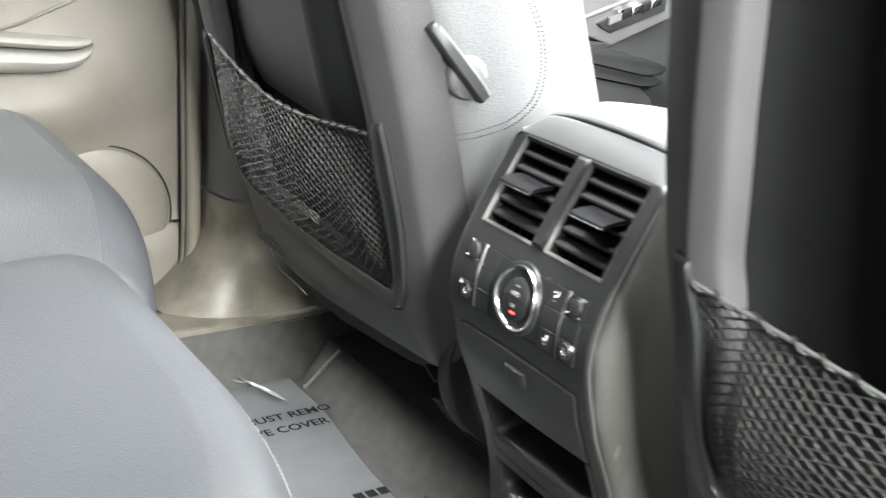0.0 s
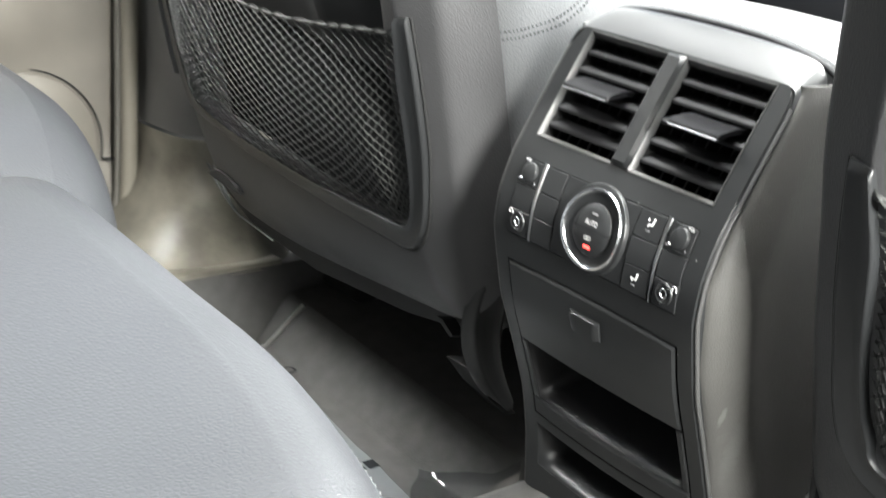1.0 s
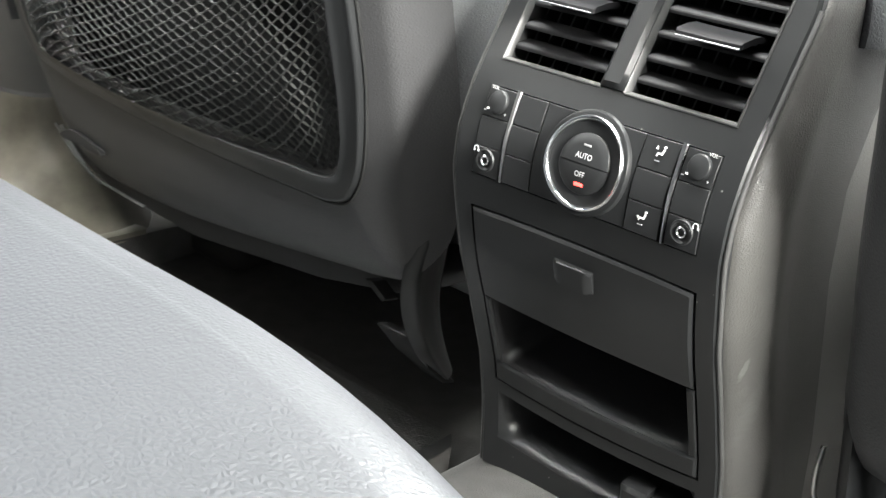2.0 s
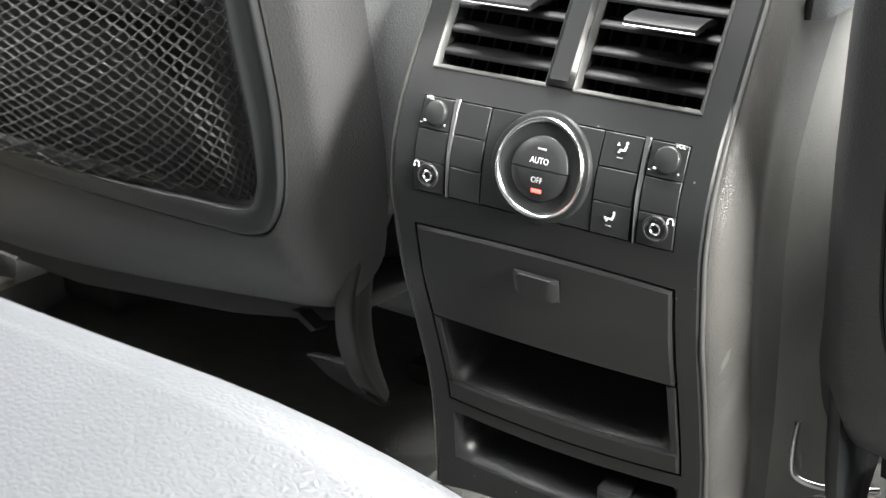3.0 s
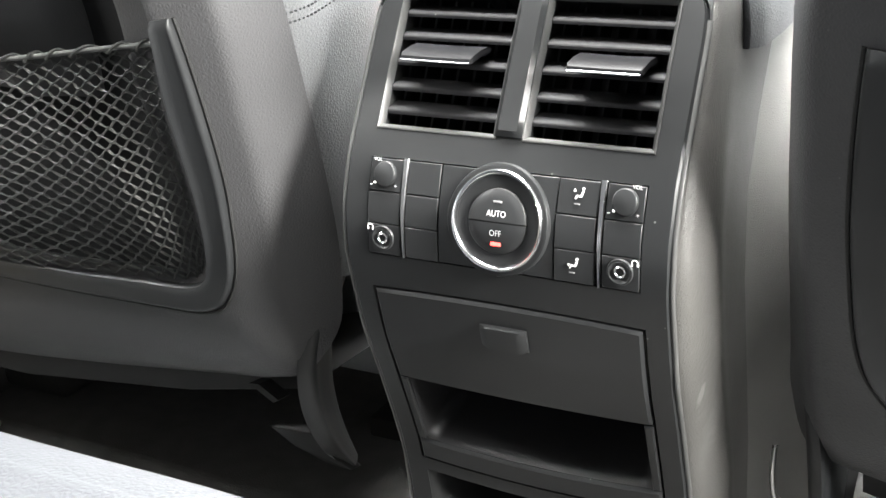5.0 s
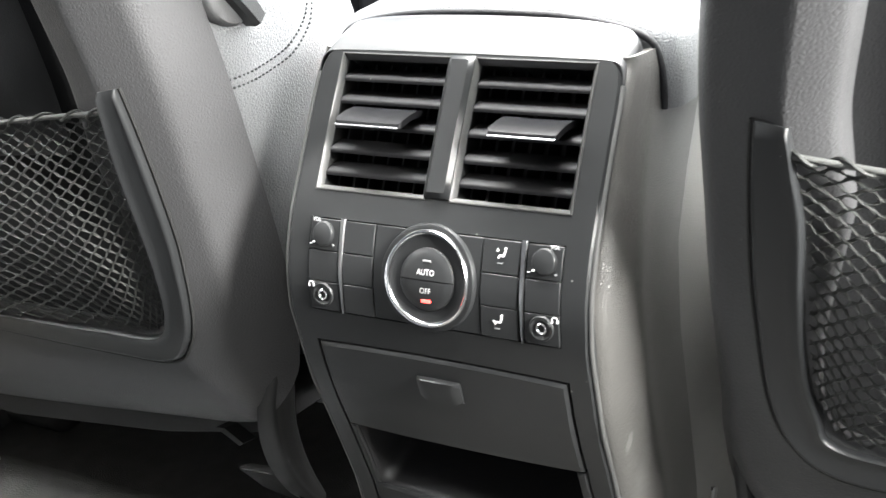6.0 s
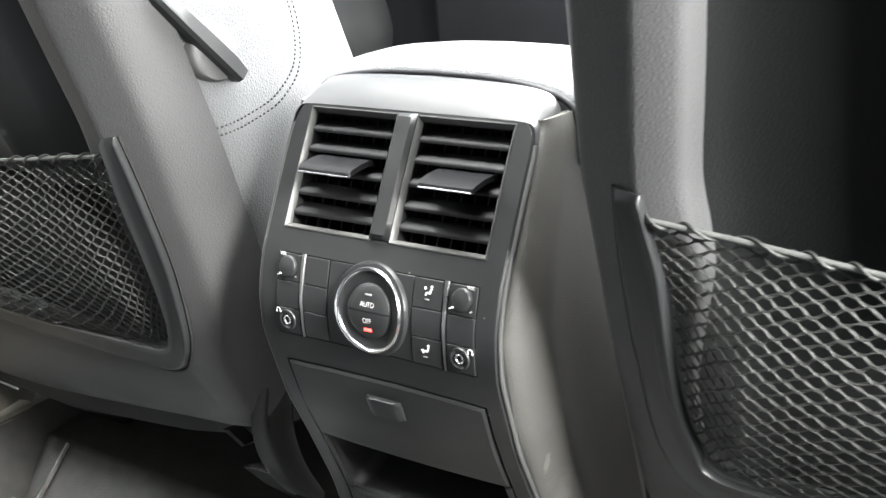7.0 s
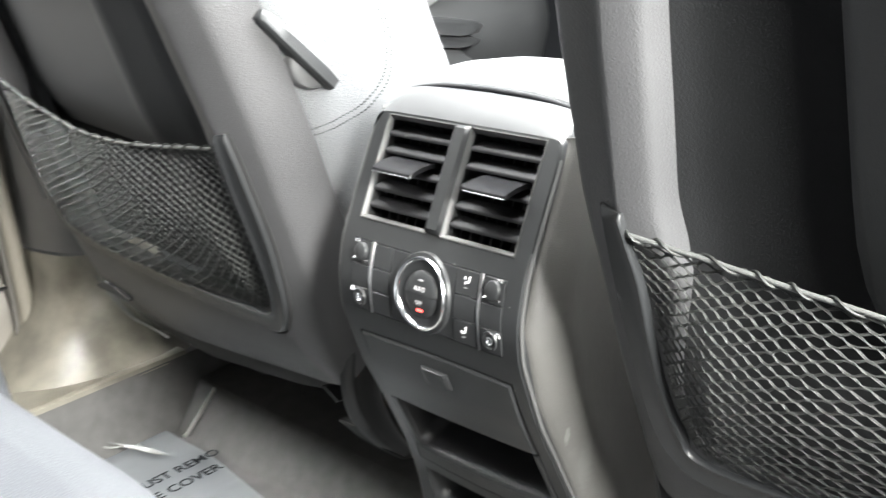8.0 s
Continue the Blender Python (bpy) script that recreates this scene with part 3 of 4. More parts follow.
def pocket(rings, mat, name, parent, label=""):
    """A hollow behind the face: rings of (half width, z0, z1, corner radius, depth)."""
    bm = bmesh.new()
    rows = []
    for hw, z0, z1, r, d in rings:
        ring = []
        for cx, cz, a0 in ((hw - r, z1 - r, 0), (-hw + r, z1 - r, 90), (-hw + r, z0 + r, 180), (hw - r, z0 + r, 270)):
            for k in range(7):
                a = radians(a0 + 15 * k)
                ring.append(face(cx + r * math.cos(a), cz + r * math.sin(a), d))
            nx_ = {0: (-hw + r, z1), 90: (-hw, z0 + r), 180: (hw - r, z0), 270: (hw, z1 - r)}[a0]
            last = (cx + r * math.cos(radians(a0 + 90)), cz + r * math.sin(radians(a0 + 90)))
            for k in (1, 2, 3):
                ring.append(face(lerp(last[0], nx_[0], k / 4), lerp(last[1], nx_[1], k / 4), d))
        rows.append(ring)
    vs = grid(bm, rows, closed=True)
    bm.faces.new(vs[-1])
    return part(name, bm, mat, parent, label, 50)


pocket([(.0606, .1757, .2300, .0008, -.0004), (.0600, .1764, .2300, .0050, -.0010), (.0590, .1774, .2300, .0060, -.004), (.0570, .1790, .2310, .0080, -.030), (.0530, .1830, .2300, .0100, -.072)], BINLINER, "bin_liner", bin_)
pocket([(.0646, .1218, .1560, .0006, -.0003), (.0632, .1232, .1560, .0085, -.0012), (.0612, .1252, .1558, .0100, -.005), (.0580, .1285, .1550, .0110, -.020), (.0545, .1310, .1540, .0110, -.045)], FASCIA, "lower_cubby", console)
bm = bmesh.new()
for x0 in (.0225, .0395):
    slab(bm, x0, x0 + .0160, .104, .141 if x0 < .03 else .138, .005, .014, .0022, 4, 5)
part("latch", bm, FASCIA, console, "small black latch at the foot")


# ---------- front seats ----------
def seat_back_y(x, z):
    """Rear surface of the seat back, mirrored to x < 0."""
    return .004 - .255 * (z - .255) + .085 * max(0.0, -x - .157)


def front_seat(s, dx, dy, label, wall=.026):
    """s: -1 for the seat on the negative side. All coordinates are written for that side."""
    seat = thing("front_seat", label, "car seat", group="front seats")

    def P(x, y, z):
        return Vector((-s * (x + dx), y + dy, z))

    # contour of the shell's opening (inner edge, bottom, outer edge) and the shell's outer edge
    base = [(-.215, .86), (-.199, .70), (-.1785, .55), (-.1685, .485), (-.1645, .455), (-.1610, .430), (-.1585, .413), (-.1572, .399), (-.1580, .383), (-.1600, .358), (-.1597, .332), (-.1594, .306), (-.1618, .281), (-.1655, .2675), (-.1715, .2580),
            (-.1810, .2530), (-.196, .2508), (-.220, .2490), (-.27, .2440), (-.34, .2400), (-.42, .2373), (-.50, .2380), (-.540, .2420), (-.5545, .252), (-.561, .275), (-.5655, .32), (-.567, .36), (-.568, .43), (-.557, .55), (-.54, .70), (-.515, .86)]
    edge = [(-.165, .86), (-.150, .70), (-.131, .55), (-.122, .485), (-.1190, .455), (-.1170, .430), (-.1156, .413), (-.1147, .399), (-.1140, .383), (-.1136, .355), (-.1132, .325), (-.1136, .296), (-.1146, .270), (-.1160, .245), (-.1185, .222),
            (-.1310, .2005), (-.158, .1905), (-.20, .180), (-.25, .167), (-.33, .150), (-.42, .134), (-.50, .126), (-.56, .128), (-.590, .145), (-.612, .19), (-.620, .26), (-.618, .33), (-.610, .41), (-.598, .53), (-.575, .69), (-.55, .86)]
    if s > 0:
        edge = [(x + .004 if x > -.3 else x, z) for x, z in edge]
    deep = [.045] * 12 + [.044, .040, .032, .014, .014, .018] + [.024, .028, .030, .030, .028, .034, .04, .045] + [.045] * 5
    if s > 0:
        deep = [d + .010 for d in deep]
    n = 150
    b2 = smooth_line([(x, z, 0) for x, z in base], n)
    e2 = smooth_line([(x, z, d) for (x, z), d in zip(edge, deep)], n)
    bm = bmesh.new()
    rows = []
    roll = table([0, .06, .30, .50, .60, .66, .72, .78, .84, .90, .95, 1.0], [0, .014, .090, .160, .198, .228, .285, .375, .50, .67, .84, 1.0])
    low_roll = table([0, .06, .2, .36, .52, .68, .80, .90, .97, 1.0], [0, -.001, .022, .075, .155, .275, .41, .60, .80, 1.0])
    for f, dep in ((-1.0, .0210), (-.985, .0125), (-.96, .0078), (-.90, .0050), (-.75, .0033), (-.5, .0019), (-.28, .0009), (-.12, .0003), (-.04, .0001), (0, .0), (.10, 0), (.20, 0), (.30, 0), (.40, 0), (.47, 0), (.53, 0), (.56, 0), (.59, 0), (.62, 0), (.65, 0), (.68, 0), (.71, 0), (.74, 0), (.80, 0), (.87, 0), (.94, 0), (1.0, 0)):
        row = []
        for p, q in zip(b2, e2):
            x, z = lerp(p.x, q.x, f), lerp(p.y, q.y, f)
            if f < 0:
                way = Vector((q.x - p.x, q.y - p.y)).normalized()
                deep_in = lerp(.005, wall, min(1, max(0, (p.y - .27) / .09)))
                x, z = p.x + way.x * deep_in * f, p.y + way.y * deep_in * f
            side = min(1, max(0, (q.y - .185) / .03)) * (1 if q.x > -.3 else 0)
            y = seat_back_y(x, z) + (dep * lerp(.35, 1, min(1, max(0, (p.y - .30) / .08))) if f <= 0 else lerp(low_roll(f), roll(f), side) * q.z)
            row.append(P(x, y, z))
        rows.append(row)
    grid(bm, rows)
    part("back_shell", bm, SHELL, seat, "grained grey seat back shell", 60)

    # the pocket's frame, lying in the shell's opening below the tips
    fr = [(-.1458, .3978), (-.1442, .380), (-.1430, .355), (-.1428, .325), (-.1445, .300), (-.1470, .278), (-.1510, .2620), (-.1572, .2507), (-.1668, .2404), (-.183, .2345), (-.2135, .2320),
          (-.26, .2287), (-.33, .2250), (-.40, .2230), (-.46, .2225), (-.52, .2250), (-.562, .2310), (-.573, .240), (-.580, .265), (-.582, .32), (-.581, .36), (-.578, .390)]
    fi = [(-.1555, .3962), (-.1575, .380), (-.1600, .358), (-.1595, .332), (-.1594, .306), (-.1618, .281), (-.1655, .2675), (-.1715, .2580), (-.1810, .2530), (-.196, .2508), (-.220, .2490),
          (-.262, .2448), (-.33, .2405), (-.40, .2380), (-.46, .2368), (-.51, .2385), (-.543, .2425), (-.5545, .252), (-.561, .275), (-.5655, .32), (-.567, .36), (-.566, .388)]
    if s > 0:
        fi = [(x - .004, z) if z > .26 and x > -.3 else (x, z) for x, z in fi]
    m = 110
    fo = smooth_line([(x, z, 0) for x, z in fr], m)
    fn = smooth_line([(x, z, 0) for x, z in fi], m)
    bm = bmesh.new()
    rows = []
    for f, dep in ((0.0, .010), (.01, .0016), (.03, -.0012), (.06, -.0028), (.10, -.0037), (.15, -.0039), (.20, -.0037), (.26, -.0035), (.6, -.0034), (.80, -.0036), (.86, -.0044), (.91, -.0046), (.95, -.0040), (.98, -.0022), (1.0, .0012), (1.02, .014 if s < 0 else .008)):
        ease = [min(1, min(i, m - 1 - i)) for i in range(m)]
        rows.append([P(lerp(a.x, b.x, f), seat_back_y(lerp(a.x, b.x, f), lerp(a.y, b.y, f)) + lerp(max(dep, -.0016), dep, e) + (.0030 * (1 - f) * min(1, max(0, (a.y - .26) / .05)) if a.x > -.3 else 0), lerp(a.y, b.y, f)) for a, b, e in zip(fo, fn, ease)])
    vs = grid(bm, rows)
    bm.faces.new([r[0] for r in vs])
    bm.faces.new([r[-1] for r in vs])
    pocket_frame = part("pocket_frame", bm, FRAME, seat, "smooth dark plastic pocket frame", 50)
    # dark strip that stands for the shaded gap between frame and shell
    bm = bmesh.new()
    line = []
    for a, b in zip(fo, fn):
        out = (a - b).normalized() * .0006
        x, z = a.x + out.x, a.y + out.y
        lift = min(1, max(0, (z - .26) / .05)) * (1 if x > -.3 else 0)
        line.append(P(x, seat_back_y(x, z) + .0034 * lift + .0002, z))
    tube(bm, line, .0010, 6)
    part("seal", bm, DARK, pocket_frame, "thin dark strip standing for the shaded gap round the frame")

    # recess panel behind the net
    bm = bmesh.new()
    shape = table([0, .02, .035, .10, .118, .135, .165, .20, .25, .40, .43, .46], [.0120, .020, .030, .040, .040, .040, .040, .040, .040, .040, .039, .038])
    rows = []
    for k in range(24):
        z = lerp(.215, .88, k / 23)
        inner = lerp(-.150, -.215, max(0, (z - .4)) / .48)
        outer = lerp(-.585, -.52, max(0, (z - .3)) / .58)
        row = []
        for i in range(48):
            u = i / 47
            x = lerp(inner, outer, u)
            row.append(P(x, seat_back_y(x, z) + shape(u * .46) + .006, z))
        rows.append(row)
    grid(bm, rows)
    part("recess_panel", bm, RECESS, seat, "dark felt panel inside the seat back", 60)

    # padded board in the middle of the recess, with a rib near its inner edge
    bm = bmesh.new()
    xs = [-.246, -.253, -.262, -.276, -.288, -.297, -.306, -.318, -.345, -.42, -.50, -.545, -.556, -.562]
    out = [-.008, .008, .0135, .017, .0235, .0275, .0235, .0165, .0140, .0135, .0135, .012, .009, -.008]
    rows = []
    for k in range(24):
        z = lerp(.340, .86, k / 23)
        drop_in = .014 * max(0, 1 - (z - .340) / .05) ** 2
        sq = 1 - .20 * max(0, z - .4) / .46
        rows.append([P(-.36 + (x + .36) * sq, seat_back_y(x, z) + .041 - o + drop_in, z) for x, o in zip(xs, out)])
    grid(bm, rows)
    part("back_pad", bm, PAD, seat, "grey padded board inside the seat back", 60)

    # the net: cords that zigzag from row to row
    top = smooth_line([(-.1565, -.0300, .3860), (-.205, -.0235, .3790), (-.255, -.018, .3715), (-.32, -.012, .364), (-.39, -.004, .3600), (-.45, .001, .364), (-.51, .004, .374), (-.562, .005, .388)], 81)
    low = smooth_line([(-.1660, .0060, .2660), (-.186, .0070, .2545), (-.24, .010, .2490), (-.32, .016, .241), (-.40, .023, .238), (-.48, .029, .2385), (-.535, .033, .2440), (-.563, .036, .252)], 81)

    def net_point(u, v):
        i = min(79.999, max(0, u) * 80)
        k = int(i)
        a, b = top[k].lerp(top[k + 1], i - k), low[k].lerp(low[k + 1], i - k)
        q = a.lerp(b, v)
        side = math.sin(math.pi * min(1, max(0, u)))
        return P(q.x, q.y - .010 * math.sin(math.pi * v) * min(1, side * 2.2) + .0015 * math.sin(9 * u + 5 * v), q.z)
    bm = bmesh.new()
    rng = random.Random(5)
    cols, nrow = 28, 36
    jit = [[(rng.uniform(-.10, .10), rng.uniform(-.08, .08)) for _ in range(2 * cols + 1)] for _ in range(nrow + 1)]
    for r in range(nrow):
        line = []
        for c in range(2 * cols + 1):
            up = (c + r) % 2 == 0
            rr = r if up else r + 1
            ju, jv = jit[rr][c]
            for w in (-.22, .22):
                u = (c + w + ju) / (2 * cols)
                v = (rr + jv * (0 < rr < nrow) + (.14 if up else -.14)) / nrow
                line.append(net_point(u, min(1, max(0, v)) ** 1.08))
        fine = smooth_line(line, 3 * len(line))
        for half in (0, math.pi):
            twist = []
            for k, q in enumerate(fine):
                a = k * .62 + half + r
                twist.append(q + Vector((0, .00044 * math.cos(a), .00044 * math.sin(a))))
            tube(bm, twist, .00043, 4)
    part("net", bm, NET, seat, "black diamond mesh storage net", 60)
    bm = bmesh.new()
    tube(bm, [P(p.x, p.y - .001, p.z) for p in top], .0013, 7)
    cord = part("net_cord", bm, ROPE, seat, "elastic cord along the net's rim", 60)
    bm = bmesh.new()
    wrap = []
    for k in range(561):
        i = min(79.99, k / 7)
        j = int(i)
        q = top[j].lerp(top[j + 1], i - j)
        a = k * .19 + 1.3 * math.sin(k * .045)
        wrap.append(P(q.x, q.y - .001 + .0020 * math.cos(a), q.z + .0021 * math.sin(a)))
    tube(bm, wrap, .00075, 5)
    part("binding", bm, NET, cord, "black thread wound round the cord", 60)

    # leather side of the backrest
    sec = [(-.1245, -.004), (-.1200, .001), (-.1155, .006), (-.1110, .018), (-.1085, .045), (-.109, .070), (-.113, .095), (-.121, .122), (-.134, .147), (-.152, .163), (-.19, .172), (-.30, .168), (-.45, .168), (-.57, .165), (-.605, .13), (-.617, .06), (-.616, .0)]
    bm = bmesh.new()
    rows = []
    for k in range(40):
        z = lerp(.250, .90, k / 39)
        off = seat_back_y(-.157, z) + .043
        lean = max(0, z - .40) * .12 + max(0, z - .55) * .1
        tuck = .006 * max(0, (.235 - z) / .045)
        rows.append([P(x + (.004 if s > 0 and x > -.3 else 0) - lean * (1 if x > -.3 else -1) - (tuck if x > -.3 else -tuck), y + off + (.010 if s > 0 else 0) + .006 * max(0, (.235 - z) / .045), z) for x, y in [(p.x, p.y) for p in smooth_line([(a, b, 0) for a, b in sec], 46)]])
    vs = grid(bm, rows)
    bm.faces.new(vs[-1])
    part("backrest", bm, LEATHER, seat, "pale grey leather backrest", 60)

    def side_panel():
        # double row of stitches round the lever's panel
        def side_x(y_rel, lean_z):
            pts = [(p[1], p[0]) for p in sec[1:11]]
            return float(np.interp(y_rel, [a for a, _ in pts], [b for _, b in pts])) - max(0, lean_z - .40) * .12
        seam = smooth_line([(.002, .391, 0), (.022, .395, 0), (.048, .402, 0), (.072, .416, 0), (.086, .437, 0), (.0905, .462, 0), (.085, .490, 0), (.068, .512, 0), (.045, .523, 0), (.015, .527, 0)], 150)
        bm = bmesh.new()
        for k in range(0, 148, 2):
            a, b = seam[k], seam[k + 1]
            t = (b - a).normalized()
            nrm = Vector((t.y, -t.x, 0))
            for o in (-.0022, .0022):
                pts = []
                for q, lift in ((a, -.0002), ((a + b) / 2, .0007), (b, -.0002)):
                    yy, zz = q.x + nrm.x * o, q.y + nrm.y * o
                    pts.append(P(side_x(yy, zz) + lift, yy + seat_back_y(-.157, zz) + .043, zz))
                tube(bm, pts, .0006, 4)
        part("stitching", bm, THREAD, seat, "double row of dark stitches", 60)
        bm = bmesh.new()
        tube(bm, [P(side_x(q.x, q.y) - .0005, q.x + seat_back_y(-.157, q.y) + .043, q.y) for q in seam], .0008, 6)
        part("seam", bm, LEATHER, seat, "", 60)

        # folding lever: disc, arm
        lever = thing("lever", "", "")
        lever.parent = seat
        cx, cy, cz = -.1165, .0205, .4325

        def L(u, v, h):
            """u along the arm (up and back), v across it, h out of the side."""
            du, dv = Vector((-.20, -.602, .762)).normalized(), Vector((-.05, .78, .62)).normalized()
            o = Vector((cx, cy, cz)) + du * u + dv * v + Vector((1, 0, 0)) * h
            return P(o.x, o.y, o.z)
        bm = bmesh.new()
        rows = []
        for r, h in ((.0165, -.006), (.0162, .0025), (.015, .0045), (.010, .0055), (.0005, .0058)):
            rows.append([L(r * math.cos(2 * math.pi * i / 32) + .003, r * math.sin(2 * math.pi * i / 32) + .001, h) for i in range(32)])
        grid(bm, rows, closed=True)
        part("pivot_disc", bm, DOORGREY, lever, "grey pivot disc", 50)
        bm = bmesh.new()
        rows = []
        for u, w, h0, h1 in ((-.0155, .0040, .004, .0090), (-.0145, .0052, .003, .0110), (-.004, .0058, .002, .0125), (.012, .0058, .002, .0125), (.030, .0055, .002, .0120), (.047, .0050, .003, .0115), (.0510, .0044, .004, .0105), (.0520, .0034, .005, .0090)):
            rows.append([L(u, -w, h0), L(u, -w, h1 - .002), L(u, -w + .002, h1), L(u, w - .002, h1), L(u, w, h1 - .002), L(u, w, h0)])
        grid(bm, rows, closed=True, ends=True)
        part("lever_arm", bm, FRAME, lever, "smooth grey lever arm", 40)

    if s < 0:
        side_panel()

    # hinge cover between backrest and base, with a pointed bracket
    ridge = smooth_line([(-.1165, .046, .262), (-.1195, .038, .242), (-.1245, .0325, .222), (-.1278, .0310, .200), (-.1293, .0345, .178), (-.1310, .0450, .156), (-.1338, .061, .135), (-.1385, .082, .114)], 34)
    rows = []
    for ox, oy, oz in ((-.014, .040, 0), (-.0105, .006, 0), (-.0090, -.0020, 0), (-.0070, -.0052, 0), (-.0030, -.0036, 0), (-.0010, -.0014, 0), (0, 0, 0), (.0005, .0018, 0), (-.0010, .006, 0), (-.0022, .012, .001), (-.0034, .020, .002), (-.0058, .028, .003), (-.0110, .036, .004), (-.020, .042, .004)):
        row = []
        for k, p in enumerate(ridge):
            w = min(1, (35 - k) / 20) ** .8 if oy > 0 else min(1, (36 - k) / 8)
            row.append(P(p.x + ox * (w if oy > .001 else 1) , p.y + oy * w, p.z + oz))
        rows.append(row)
    bm = bmesh.new()
    grid(bm, rows)
    part("hinge_cover", bm, FRAME, seat, "curved plastic hinge cover", 60)
    bm = bmesh.new()
    prof = [(-.1720, .0457, .1515), (-.1585, .0458, .1523), (-.1440, .0461, .1530), (-.1395, .0500, .1450), (-.1385, .0640, .1260), (-.1410, .0800, .1110), (-.1500, .0700, .1190), (-.1630, .0560, .1350)]
    mid = Vector((-.150, .058, .136))
    rows = [[P(*Vector(p).lerp(mid, .06)) for p in prof], [P(x, y + .0015, z - .0006) for x, y, z in prof], [P(x, y + .012, z - .003) for x, y, z in prof]]
    grid(bm, rows, closed=True, ends=True)
    part("bracket", bm, DARK, seat, "pointed plastic bracket", 30)

    # small clip in the notch at the shell's corner
    bm = bmesh.new()
    prof = [(-.1790, .0400, .1800), (-.1720, .0395, .1810), (-.1600, .0405, .1730), (-.1640, .0415, .1700)]
    grid(bm, [[P(*p) for p in prof], [P(x, y + .012, z - .002) for x, y, z in prof]], closed=True, ends=True)
    part("clip", bm, DARK, seat, "small plastic clip", 30)

    # base under the cushion: valance, cushion, rails
    bm = bmesh.new()
    rows = []
    for x in np.linspace(-.15, -.61, 20):
        zt = float(np.interp(-x, [.15, .25, .42, .56, .61], [.20, .172, .140, .135, .15]))
        yb = seat_back_y(x, zt) + .026
        rows.append([P(x, yb, zt + .01), P(x, yb + .003, zt - .010), P(x, yb + .010, zt - .024), P(x, yb + .09, zt - .028), P(x, yb + .30, zt - .03), P(x, yb + .30, .23), P(x, yb + .14, .23)])
    grid(bm, rows)
    part("seat_base", bm, DARK, seat, "", 40)
    bm = bmesh.new()
    xa, xb = sorted((P(-.60, 0, 0).x, P(-.14, 0, 0).x))
    box(bm, xa, xb, .20 + dy, .62 + dy, .10, .245, .03, 4)
    part("seat_cushion", bm, LEATHER, seat, "", 50)
    for xr in (-.21, -.53):
        bm = bmesh.new()
        xa, xb = sorted((P(xr - .018, 0, 0).x, P(xr + .018, 0, 0).x))
        box(bm, xa, xb, .24 + dy, .60 + dy, .0, .05, .004)
        part("rail", bm, DARK, seat, "", 30)
    if s < 0:
        # dark plate that stands for the shade in the tether's slot in the shell's lower edge, and thin pale cables
        # hanging below it
        bm = bmesh.new()
        line = smooth_line([(-.576, .1600, 0), (-.555, .1655, 0), (-.53, .1670, 0), (-.502, .1640, 0)], 20)
        rows = []
        for k, p in enumerate(line):
            w = .0008 + .0044 * math.sin(math.pi * k / 19) ** .7
            rows.append([P(p.x, seat_back_y(p.x, p.y) + o, p.y + h * w) for h, o in ((-1.1, .012), (-1, .0035), (0, .0026), (1, .0022), (1.1, .010))])
        grid(bm, rows)
        part("slot", bm, DARK, seat, "dark plate standing for a shaded slot in the shell", 60)
        for line in ([(-.602, .078, .162), (-.594, .081, .151), (-.584, .082, .142), (-.562, .082, .132), (-.54, .082, .127), (-.50, .080, .127), (-.463, .074, .130)], [(-.606, .086, .158), (-.592, .088, .143), (-.57, .087, .131), (-.545, .086, .122)]):
            bm = bmesh.new()
            tube(bm, smooth_line([P(*p) for p in line], 26), .0011, 6)
            part("cable", bm, ROPE, seat, "thin pale cable below the shell", 60)
        bm = bmesh.new()
        box(bm, -.585, -.49, .190, .26, .03, .105, .012, 3)
        part("rail_motor", bm, DARK, seat, "black rail motor under the seat", 40)
        bm = bmesh.new()
        bmesh.ops.create_icosphere(bm, subdivisions=2, radius=.0035, matrix=Matrix.Translation((-.520, .189, .066)) @ Matrix.Diagonal((1, .5, 1, 1)))
        part("screw", bm, METAL, seat, "bright screw head", 60)
    else:
        bm = bmesh.new()
        tube(bm, smooth_line([(.1055, .082, .184), (.1055, .080, .174), (.1058, .080, .164), (.108, .080, .156), (.116, .081, .153), (.128, .086, .152), (.145, .10, .150)], 30), .0016, 8)
        part("wire_rod", bm, METAL, seat, "bent bright steel rod", 60)
        bm = bmesh.new()
        tube(bm, smooth_line([(.128, .082, .178), (.135, .080, .176), (.136, .080, .168), (.131, .082, .163), (.134, .088, .158)], 16), .0011, 7)
        part("hook", bm, METAL, seat, "small steel hook", 60)
    return seat


front_seat(-1, 0.0, 0.0, "grey leather front seat with a net pocket on its back")
front_seat(1, 0.001, 0.015, "grey leather front seat slid slightly further forward", .019)

# ---------- rear bench ----------
bench = thing("rear_bench_seat", "pale grey leather rear bench seat", "car seat")


